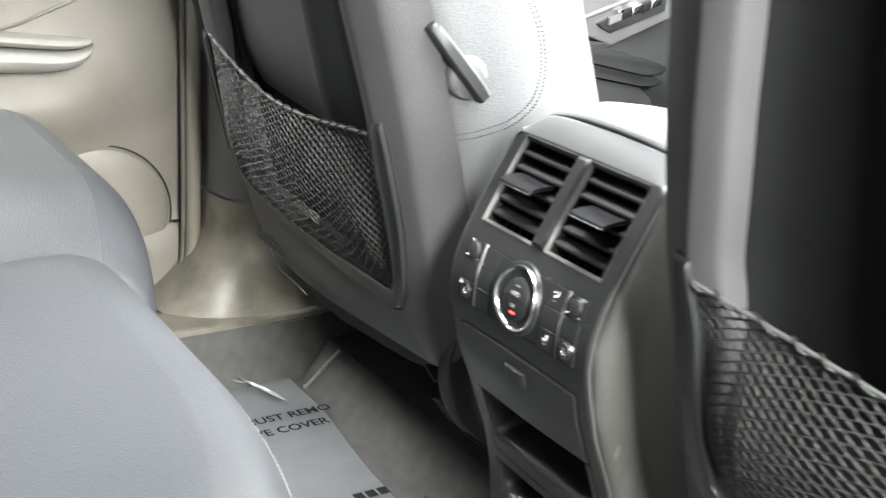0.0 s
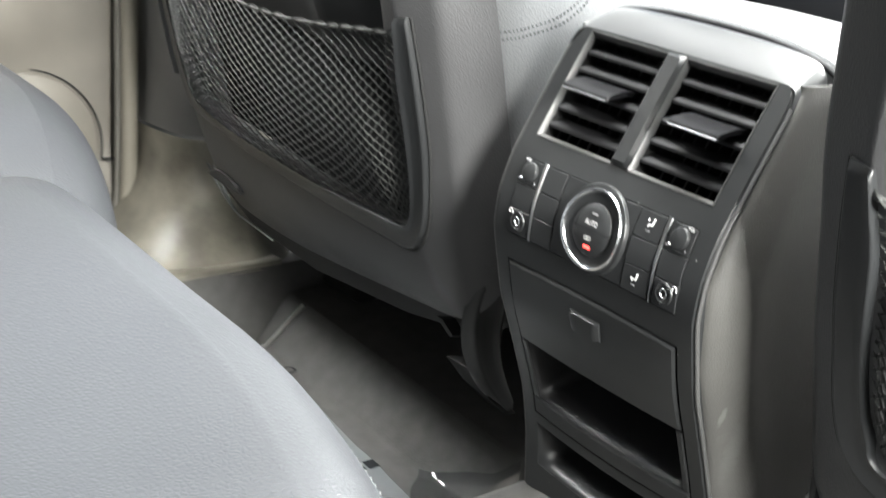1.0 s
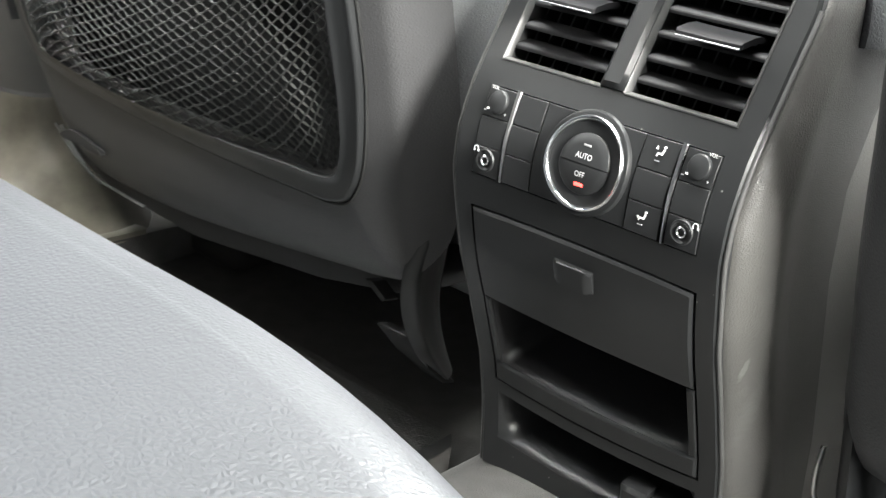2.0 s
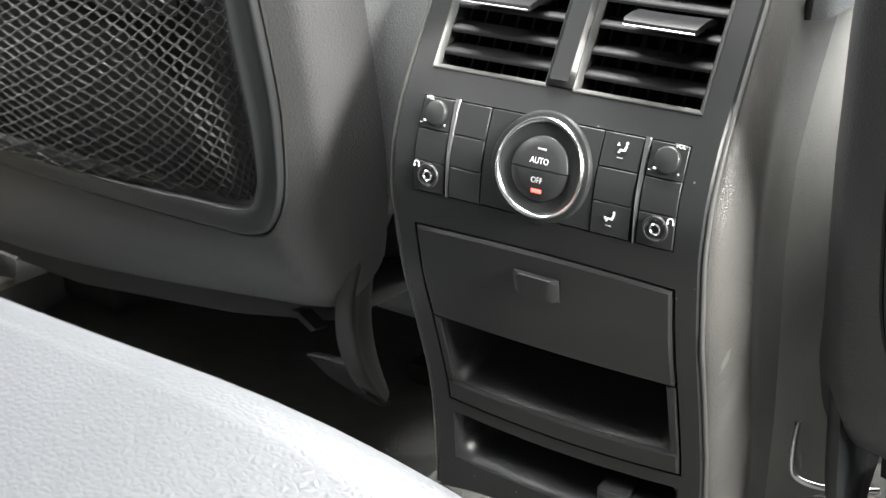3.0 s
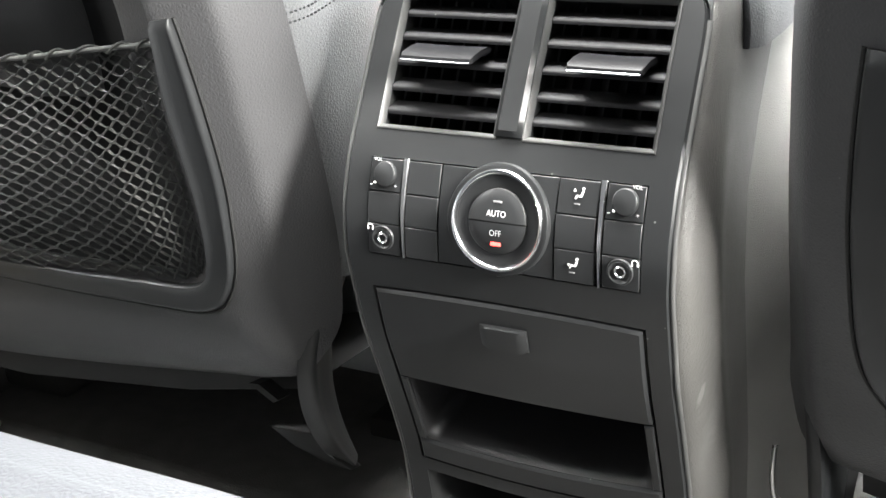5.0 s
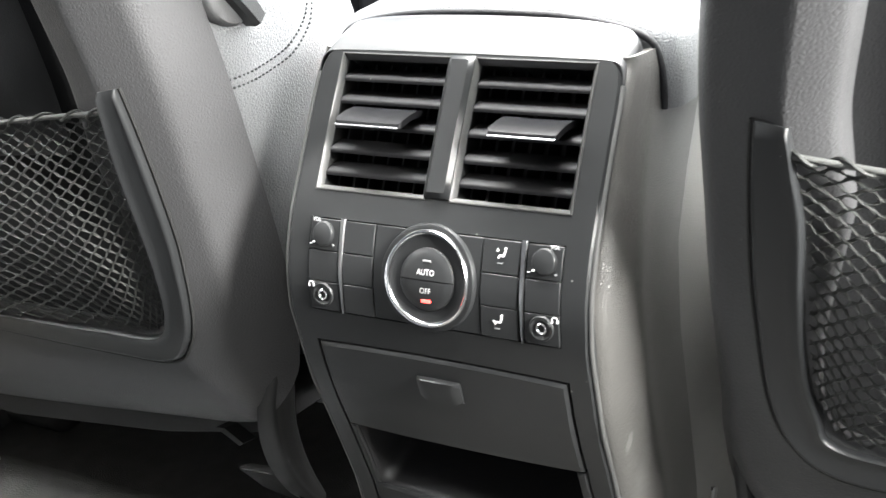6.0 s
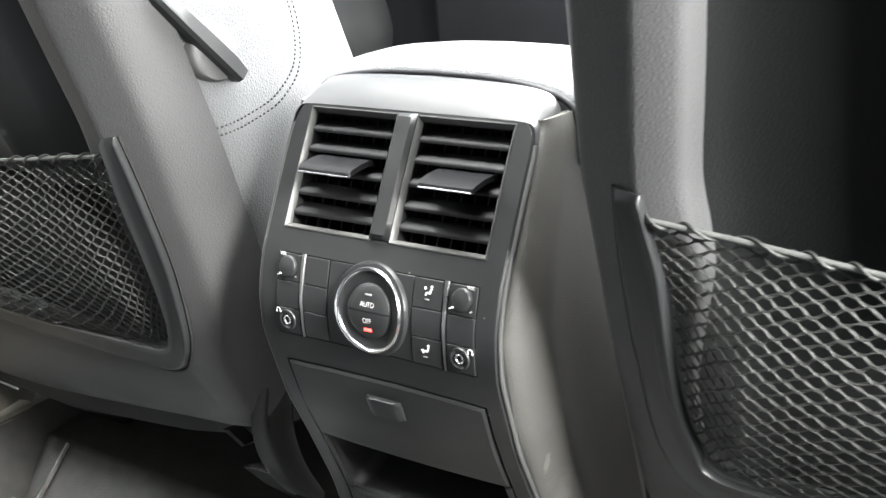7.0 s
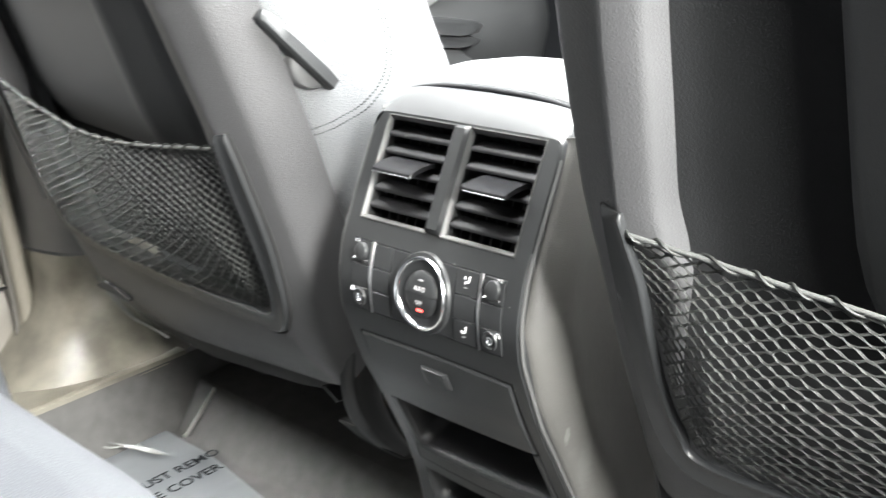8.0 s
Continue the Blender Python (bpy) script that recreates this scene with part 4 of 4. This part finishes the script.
def cushion(x0, x1, yf, ztop, name, flank, label=""):
    """A cushion with a rounded front and rounded flanks."""
    bm = bmesh.new()
    prof = [(-1.05, ztop - .012), (-.80, ztop - .004), (-.60, ztop), (-.45, ztop + .001), (-.36, ztop), (-.30, ztop - .001)]
    c, r = yf - .050, .050
    prof = [(y, z) for y, z in prof if y < c - .02] + [(c + r * math.sin(radians(a)), ztop - r + r * math.cos(radians(a))) for a in range(0, 100, 9)] + [(yf - .004, .20), (yf - .02, .10), (yf - .05, .04)]
    prof = smooth_line([(y, z, 0) for y, z in prof], 60)
    rows = []
    n = 44
    for i in range(n + 1):
        u = i / n
        x = lerp(x0, x1, u)
        e = min(x - x0, x1 - x)
        drop = flank[1] * max(0, 1 - e / flank[0]) ** 2
        row = []
        for p in prof:
            k = min(1, max(0, (p.y - .05) / .2))
            wob = .0022 * noise.noise(Vector((x * 9, p.x * 7, 3.1)))
            bowed = -1.05 * max(0, min(x, .30)) ** 2 * min(1, max(0, (p.x + .80) / .40))
            row.append((x, p.x + bowed - .55 * drop, p.y + wob * k - drop * k))
        rows.append(row)
    vs = grid(bm, rows)
    bm.faces.new(vs[0])
    bm.faces.new(vs[-1])
    return part(name, bm, CUSHION, bench, label, 60)


cushion(-.213, .700, -.206, .320, "centre_cushion", (.05, .022), "pale grey leather cushion")
cushion(-.680, -.217, -.150, .322, "outer_cushion", (.14, .042), "pale grey leather cushion")
bm = bmesh.new()
line = smooth_line([(-.215, -.60, .297), (-.215, -.40, .297), (-.215, -.27, .296), (-.215, -.228, .284), (-.215, -.212, .262), (-.215, -.206, .20)], 40)
tube(bm, line, .003, 8)
part("piping", bm, CUSHION, bench, "leather piping between the cushions", 60)
for k, (dx, dz) in enumerate(((.0035, 0), (-.0045, -.006))):
    bm = bmesh.new()
    tube(bm, smooth_line([(-.215 + dx, -.262, .297 + dz), (-.216 + dx, -.232, .292 + dz), (-.214 + dx, -.214, .275 + dz), (-.215 + dx, -.207, .250 + dz), (-.215, -.206, .235)], 24), .0042, 8)
    part("gathered_fold", bm, CUSHION, bench, "", 60)
bm = bmesh.new()
for k in range(96):
    x = -.196 + .0046 * k
    a = radians(66)
    y = -.206 - .05 + .0506 * math.sin(a) - 1.05 * max(0, min(x, .30)) ** 2
    drop = .022 * max(0, 1 - (x + .213) / .05) ** 2
    z = .320 - .05 + .0506 * math.cos(a) - drop * .95
    tube(bm, [(x, y - .55 * drop - .0004, z), (x + .0014, y - .55 * drop + .0005, z), (x + .0028, y - .55 * drop - .0004, z)], .0006, 4)
part("stitching", bm, LEATHER, bench, "row of grey stitches along the cushion's front", 60)
bm = bmesh.new()
box(bm, -.70, .70, -1.20, -.92, .30, .95, .06, 4)
part("bench_backrest", bm, CUSHION, bench, "", 50)

# ---------- floor ----------
def floor_z(x, y):
    hump = .116 * (1 / (1 + math.exp((abs(x) - .122) / .016)))
    rise = .040 * max(0, min(1, (y - .107) / .042)) + .02 * max(0, min(1, (y - .149) / .30))
    return -.012 + hump + rise * (1 - min(1, hump / .11))


bm = bmesh.new()
rows = []
for x in np.linspace(-.80, .80, 161):
    rows.append([(x, y, floor_z(x, y)) for y in [*np.linspace(-1.3, -.2, 20), *np.linspace(-.18, .09, 20), .100, .104, .107, .110, .118, .126, .134, .142, .146, .149, .153, .16, *np.linspace(.17, 1.5, 24)]])
grid(bm, rows)
tagged(part("floor", bm, CARPET, None, "", 60), "charcoal carpet with a raised centre tunnel", "floor", kind="structure")

# printed film on the carpet
film = thing("protective_film", "grey printed plastic film lying on the carpet", "floor cover")
bm = bmesh.new()
rows = []
for i in range(150):
    x = lerp(-.602, -.225, i / 149)
    row = []
    for j in range(40):
        y1 = .0945 + .0014 * math.sin(x * 23) - .018 * max(0, (x + .46) / .18) + .004 * noise.noise(Vector((x * 160, 2, 0))) * max(0, (-.55 - x) / .05)
        y = lerp(-.16, y1, j / 39)
        z = floor_z(x, y) + .004 + .003 * max(0, noise.noise(Vector((x * 30, y * 30, 1.7)))) + .013 * math.exp(-((x + .590 + .25 * (y - .05)) / .009) ** 2 - ((y - .05) / .030) ** 2) + .008 * math.exp(-((x + .566 - .3 * (y - .04)) / .006) ** 2 - ((y - .045) / .022) ** 2)
        row.append((x, y, z))
    rows.append(row)
grid(bm, rows)
part("sheet", bm, FILM, film, "", 80)


def film_line(text, size, x, y):
    """Letters that read along +y, their tops towards the door."""
    me = letters(text, size, .0004)
    for v in me.vertices:
        px, py = x - v.co.y, y + v.co.x
        v.co = (px, py, floor_z(px, py) + .0076)
    me.materials.append(PRINT)
    ob = new("lettering", me)
    ob.parent = film
    ob["label"] = "dark printed capitals"


film_line("MUST REMO", .0185, -.459, .052)
film_line("VE COVER", .0185, -.432, .045)
for k in range(3):
    bm = bmesh.new()
    box(bm, -.289, -.277, .040 + .013 * k, .050 + .013 * k, -.0052, -.0049)
    part("print_bar", bm, PRINT, film, "", 0)

# crumpled fold of the sheet, its glare put into a paler colour
bm = bmesh.new()
spine = smooth_line([(-.540, .0370, .004), (-.531, .0410, .005), (-.520, .0500, .004), (-.508, .0570, .002), (-.491, .0655, -.003)], 22)
rows = []
for k, p in enumerate(spine):
    w = .0008 + .0036 * math.sin(math.pi * (k / 21) ** 1.5)
    rows.append([(p.x + w, p.y - w * .5, p.z - w * .8), (p.x + w * .5, p.y - w * .2, p.z - w * .2), (p.x, p.y, p.z), (p.x - w * .6, p.y + w * .3, p.z - w * .4)])
grid(bm, rows)
part("fold", bm, GLARE, film, "crumpled fold with glare in its pale colour", 80)
# Pale tubes stand for the glints along the sheet's wrinkles.
for line in ([(-.566, .058, .001), (-.574, .048, .004), (-.575, .040, .006), (-.566, .034, .006), (-.552, .033, .005), (-.541, .036, .005), (-.532, .042, .004), (-.522, .054, .001)], [(-.582, .020, .001), (-.562, .024, .003), (-.545, .028, .003), (-.538, .038, .002)], [(-.560, .070, .000), (-.566, .076, .001), (-.570, .082, .000)]):
    bm = bmesh.new()
    tube(bm, smooth_line(line, 30), .0011, 6)
    part("crease", bm, GLARE, film, "", 60)

# loose pieces of film at the tunnel's foot
scrap = thing("film_scrap", "crumpled grey film scrap lying on the carpet", "film scrap")
for name, mat, corner, u_way, v_way, seed in (("grey_piece", FILM, (-.262, .034), (.058, .050), (.040, -.040), 2.0), ("thin_piece", CLEAR, (-.258, .100), (.080, .040), (.030, -.030), 7.0)):
    bm = bmesh.new()
    rows = []
    for i in range(30):
        row = []
        for j in range(22):
            u, v = i / 29, j / 21
            x = corner[0] + u * u_way[0] + v * v_way[0] + .002 * math.sin(6 * v + seed)
            y = corner[1] + u * u_way[1] + v * v_way[1] + .002 * math.sin(5 * u + seed)
            curl = .006 * max(0, u - .8) / .2 + .003 * max(0, .15 - v) / .15
            row.append((x, y, floor_z(x, y) + .004 + curl + .003 * abs(noise.noise(Vector((x * 26, y * 26, seed))))))
        rows.append(row)
    grid(bm, rows)
    part(name, bm, mat, scrap, "", 80)

# bright edging strip where the carpet steps up
bm = bmesh.new()
grid(bm, [[(x - .0016, y, z - .002), (x - .0011, y - .0012, z + .0008), (x + .0011, y - .0012, z + .0008), (x + .0016, y, z - .002)] for x, y, z in ((-.5207, .1020, -.008), (-.5206, .1062, -.0065), (-.5201, .126, .0115), (-.5196, .1460, .0300))], closed=True, ends=True)
tagged(part("edging_strip", bm, METAL, None, "", 30), "bright metal edging strip on the carpet's step", "edging strip")

# ---------- left side of the cabin ----------
def wall_grid(name, mat, parent, xf, y0, y1, z0, z1, ny, nz, label="", thick=.05):
    """A panel facing +x with x = xf(y, z), and a back."""
    bm = bmesh.new()
    rows = [[(xf(lerp(y0, y1, i / ny), lerp(z0, z1, j / nz)), lerp(y0, y1, i / ny), lerp(z0, z1, j / nz)) for j in range(nz + 1)] for i in range(ny + 1)]
    vs = grid(bm, rows)
    back = grid(bm, [[(-.74 - thick - .02, lerp(y0, y1, i / ny), lerp(z0, z1, j / nz)) for j in range(nz + 1)] for i in range(ny + 1)])
    for a, b in ((vs[0], back[0]), (vs[-1], back[-1]), ([r[0] for r in vs], [r[0] for r in back]), ([r[-1] for r in vs], [r[-1] for r in back])):
        for i in range(len(a) - 1):
            bm.faces.new((a[i], a[i + 1], b[i + 1], b[i]))
    return part(name, bm, mat, parent, label, 50)


rear_door = thing("rear_door", "grey-beige rear door panel with armrest and speaker", "car door")


def rear_skin(y, z):
    x = -.734 + .006 * math.sin(z * 6)
    x += .030 * math.exp(-((z - .285) / .045) ** 2) * (1 / (1 + math.exp((y + .055) / .02)))
    lower = .016 / (1 + math.exp((z - .125) / .012))
    return x + lower


wall_grid("door_panel", DOORSKIN, rear_door, rear_skin, -.95, .043, .02, .66, 50, 50)
# armrest with a pointed tip: pale pull above, bulging body below, a dark slot between
for name, mat, z0, z1, zs0, zs1, out, lab in (("pull", ARM, .352, .3725, .340, .3615, .052, "pale pull on the armrest"), ("armrest", ARM, .3555, .3475, .3225, .3330, .058, "pale armrest with a pointed tip")):
    bm = bmesh.new()
    rows = []
    for k in range(34):
        u = (k / 33) ** 1.6
        y = lerp(-.0665, -.62, u)
        t = min(1, (-.0665 - y) / .055)
        bow = math.sqrt(max(0.0, 1 - (1 - t) ** 2))
        lift = .11 * (-.0665 - y) if y > -.25 else .11 * .1835
        if name == "pull":
            hi, lo = .3570 + lift, lerp(.3550, .3455, bow) + lift * .95
        else:
            hi, lo = lerp(.3545, .3440, bow) + lift * .9, lerp(.3540, .3260, bow) + lift * .3
        w = out * (.25 + .75 * bow)
        rows.append([(-.737, y, hi), (-.737 + w * .8, y, hi), (-.737 + w * .95, y, lerp(hi, lo, .12)), (-.737 + w, y, lerp(hi, lo, .4)), (-.737 + w * .92, y, lerp(hi, lo, .75)), (-.737 + w * .7, y, lo), (-.737, y, lo - .002)])
    grid(bm, rows, ends=True)
    part(name, bm, mat, rear_door, lab, 50)
bm = bmesh.new()
tube(bm, [(-.724, -.30, .352), (-.724, -.165, .3695), (-.7265, -.140, .3755), (-.7275, -.115, .386), (-.728, -.086, .3975), (-.728, -.02, .424)], .0022, 6)
part("crease", bm, DOORSKIN, rear_door, "raised crease above the armrest", 60)
# round speaker grille
sp = thing("speaker", "", "")
sp.parent = rear_door
cy, cz, cr = -.064, .150, .083
bm = bmesh.new()
rows = []
for r, h in ((cr, -.004), (cr - .001, .004), (cr - .004, .007), (cr - .03, .010), (cr - .06, .011), (.001, .011)):
    rows.append([(rear_skin(cy, cz) + .001 + h * .6, cy + r * math.cos(2 * math.pi * k / 64), cz + r * math.sin(2 * math.pi * k / 64)) for k in range(64)])
grid(bm, rows, closed=True)
part("grille", bm, DOORSKIN, sp, "fine grained speaker cover", 50)
bm = bmesh.new()
ring = [(rear_skin(cy, cz) + .0025, cy + (cr + .002) * math.cos(2 * math.pi * k / 64), cz + (cr + .002) * math.sin(2 * math.pi * k / 64)) for k in range(65)]
tube(bm, ring, .0010, 6)
part("grille_groove", bm, DARK, sp, "", 50)
bm = bmesh.new()
box(bm, -.722, -.7145, .020, .0435, .1368, .1380)
part("panel_joint", bm, DARK, rear_door, "", 0)

# seals along the door's edge
bm = bmesh.new()
tube(bm, smooth_line([(-.707, .0300, .70), (-.707, .0300, .45), (-.707, .0300, .20), (-.707, .0285, .11), (-.706, .0235, .080), (-.705, .008, .060), (-.705, -.03, .050), (-.705, -.10, .046)], 60), .0030, 10)
tagged(part("door_seal", bm, RUBBER, None, "", 60), "brown-grey rubber seal round the door opening", "seal", kind="structure")
bm = bmesh.new()
tube(bm, smooth_line([(-.706, .0420, .70), (-.706, .0420, .45), (-.706, .0418, .20), (-.706, .0405, .11), (-.705, .0345, .073), (-.704, .017, .046), (-.704, -.02, .034), (-.704, -.10, .030)], 60), .0088, 12)
tagged(part("sill_seal", bm, STRIP, None, "", 60), "pale tan trim strip beside the door opening", "trim", kind="structure")

# B-pillar: upper and lower trim, sill
def pillar_row(z, grow, n=18):
    pts = smooth_line([(-.735, .056, 0), (-.712, .055 - grow * .1, 0), (-.685, .058 - grow * .2, 0), (-.648, .068 - grow * .1, 0), (-.628, .090, 0), (-.632, .14, 0), (-.67, .19, 0), (-.74, .20, 0)], n)
    return [(p.x + grow * .5 * max(0, (p.x + .735) / .11), p.y, z) for p in pts]


pillar = thing("pillar_trim", "grey pillar trim widening into the door sill", "pillar", kind="structure")
bm = bmesh.new()
grid(bm, [pillar_row(z, 0) for z in np.linspace(.1800, .95, 14)])
part("upper_trim", bm, PILLAR, pillar, "dark grey upper pillar trim", 60)
bm = bmesh.new()
rows = [pillar_row(.1745, -.006), pillar_row(.1765, .002), pillar_row(.1745, .004)]
for k in range(18):
    t = k / 17
    z = lerp(.172, .058, t)
    g = t ** 2.6
    row = []
    for x, y, zz in pillar_row(z, .004):
        inward = max(0, (x + .735) / .11)
        rear = max(0.0, min(1.0, (.100 - y) / .04))
        row.append((x + .068 * g * inward, y - .075 * g * rear, z - .012 * g * (1 - inward)))
    rows.append(row)
grid(bm, rows)
part("lower_trim", bm, TRIM, pillar, "pale lower pillar trim, reflections mottled into its colour", 60)
bm = bmesh.new()
rows = []
for y in np.linspace(-.95, .14, 40):
    xi = -.5575 - .004 * max(0, -y)
    rows.append([(-.74, y, .020), (-.715, y, .030), (-.68, y, .044), (-.63, y, .056), (xi - .012, y, .0655), (xi - .003, y, .0668), (xi, y, .0655), (xi + .0005, y, .0610)])
grid(bm, rows)
part("sill", bm, TRIM, pillar, "pale sill trim with a bright edge", 35)
bm = bmesh.new()
grid(bm, [[(-.5580 - .004 * max(0, -y), y, .0612), (-.5560 - .004 * max(0, -y), y, .03), (-.548, y, .0), (-.540, y, -.02)] for y in np.linspace(-.95, .20, 30)])
part("sill_carpet", bm, CARPET, pillar, "dark carpet on the sill's side", 60)

# front left door seen between the seats
front_door = thing("front_door", "grey front door with window switches on its armrest", "car door")
wall_grid("door_panel", FRAME, front_door, lambda y, z: -.735 + .02 * math.exp(-((z - .27) / .05) ** 2), .23, 1.25, .02, .66, 30, 30)


def prism(outline, x0, x1, ease=.004):
    """A panel with an outline in (y, z), its edges eased towards the cabin at x1."""
    bm = bmesh.new()
    cy = sum(p[0] for p in outline) / len(outline)
    cz = sum(p[1] for p in outline) / len(outline)
    rows = [[(x0, y, z) for y, z in outline], [(x1 - ease, y, z) for y, z in outline]]
    for f, back in ((.4, .25), (1.0, 0)):
        ring = []
        for y, z in outline:
            d = math.hypot(y - cy, z - cz)
            ring.append((x1 - ease * back, y + (cy - y) / d * ease * f, z + (cz - z) / d * ease * f))
        rows.append(ring)
    grid(bm, rows, closed=True, ends=True)
    return bm


part("upper_pad", prism([(.40, .33), (.598, .345), (.655, .326), (.734, .354), (.79, .374), (.79, .44), (.40, .40)], -.735, -.700), DOORGREY, front_door, "pale grey padded armrest top", 40)
bm = bmesh.new()
tube(bm, [(-.699, .50, .345), (-.698, .578, .362), (-.698, .685, .394), (-.699, .80, .43)], .0035, 7)
part("ridge", bm, DOORGREY, front_door, "", 60)
# Dark slab put where the pull's recess lies in shade.
part("pull_slot_shade", prism([(.590, .336), (.640, .332), (.652, .329), (.644, .324), (.590, .327)], -.720, -.6965, .0015), DARK, front_door, "dark slab standing for the pull slot's shade", 40)
plate = part("switch_plate", prism([(.622, .359), (.632, .352), (.648, .345), (.745, .374), (.745, .398), (.70, .386)], -.72, -.696, .0025), FRAME, front_door, "oval window switch plate", 40)
for y0, z0, dy, dz, mat in ((.640, .357, .022, .010, DOORGREY), (.664, .364, .014, .011, GLOSSY), (.680, .369, .016, .012, CHROME), (.700, .372, .012, .012, GLOSSY), (.714, .378, .018, .012, CHROME), (.655, .371, .010, .006, CHROME)):
    part("switch", prism([(y0, z0), (y0 + dy, z0 + dy * .3), (y0 + dy, z0 + dy * .3 + dz), (y0, z0 + dz)], -.70, -.6925, .0012), mat, plate, "", 40)
for name, top0, top1, low0, low1, xo, mat in (("lower_pad", .340, .302, .315, .278, -.692, FRAME), ("pocket_rim", .3148, .2778, .2952, .2612, -.698, FRAME), ("door_pocket", .295, .261, .12, .12, -.704, BUTTON)):
    part(name, prism([(.45, top0 + .03), (.575, top0), (.72, lerp(top0, top1, .88)), (.748, lerp(top1, low1, .12)), (.762, lerp(top1, low1, .45)), (.752, lerp(top1, low1, .85)), (.72, low1 + .004), (.575, low0), (.45, low0 + .03)], -.735, xo, .005), mat, front_door, "", 40)

# dark facia at the front of the cabin
dash = thing("dashboard", "black dashboard in shade", "dashboard")
bm = bmesh.new()
grid(bm, [[(x, .95 - .05 * abs(x), .10), (x, .93, .35), (x, .90, .50), (x, .95, .60), (x, 1.05, .64), (x, 1.30, .66)] for x in np.linspace(-.75, .75, 16)])
part("dash_top", bm, FACIA, dash, "", 50)
for x0, x1, nm in ((.12, .60, "glovebox_lid"), (-.62, -.22, "knee_panel")):
    bm = bmesh.new()
    box(bm, x0, x1, .895, .935, .20, .40, .012, 3)
    part(nm, bm, FACIA, dash, "", 40)
bm = bmesh.new()
box(bm, -.245, -.03, .86, .90, .18, .33, .004)
card = tagged(part("orange_card", bm, ORANGE, None, "", 40), "orange card with a white edge leaning on the dashboard", "card")
bm = bmesh.new()
box(bm, -.262, -.2455, .86, .90, .18, .33, .002)
part("white_edge", bm, WHITE, card, "white card edge")

# ---------- rest of the shell round the camera ----------
def plain_wall(name, mat, boxes, label, category):
    bm = bmesh.new()
    for b in boxes:
        box(bm, *b)
    return tagged(part(name, bm, mat, None, "", 0), label, category, kind="structure")


# The hole above the front seats is added along with the roof lamp.
plain_wall("ceiling", LINING, [(-.82, .95, -1.95, -.08, 1.32, 1.37), (-.82, .95, .72, 1.1, 1.32, 1.37), (-.82, -.42, -.08, .72, 1.32, 1.37), (.42, .95, -.08, .72, 1.32, 1.37)], "pale fabric roof lining", "ceiling")
# The openings in these unseen walls are narrowed to hold back sky light.
plain_wall("wall_right", PILLAR, [(.90, .95, -1.95, -.36, -.05, .94), (.90, .95, .08, 1.4, -.05, .94), (.90, .95, -.36, .08, -.05, .36), (.90, .95, .18, .30, .94, 1.32), (.90, .95, -1.95, -.36, .94, 1.32)], "dark door panels on the open side", "wall")
plain_wall("wall_left", PILLAR, [(-.90, -.85, -1.95, 1.4, -.05, .66), (-.90, -.85, .05, .20, .66, 1.32), (-.90, -.85, -1.95, -.42, .66, 1.32)], "dark body side behind the doors", "wall")
plain_wall("wall_rear", PILLAR, [(-.85, .90, -2.0, -1.95, -.05, .85), (-.85, .90, -2.0, -1.95, 1.15, 1.37)], "dark tailgate below its window", "wall")
plain_wall("wall_front", FACIA, [(-.85, .90, 1.40, 1.45, -.05, .72)], "dark bulkhead under the windscreen", "wall")
# Unseen wall, added so that its top cuts off the low sun.
plain_wall("sun_block_wall", EARTH, [(1.75, 1.85, -4, 4, -.70, 1.00)], "unseen pale wall added to block the low sun", "wall")
bm = bmesh.new()
box(bm, -60, 60, -60, 60, -.75, -.70)
tagged(part("ground", bm, EARTH, None, "", 0), "pale concrete ground outside the car", "ground", kind="structure")
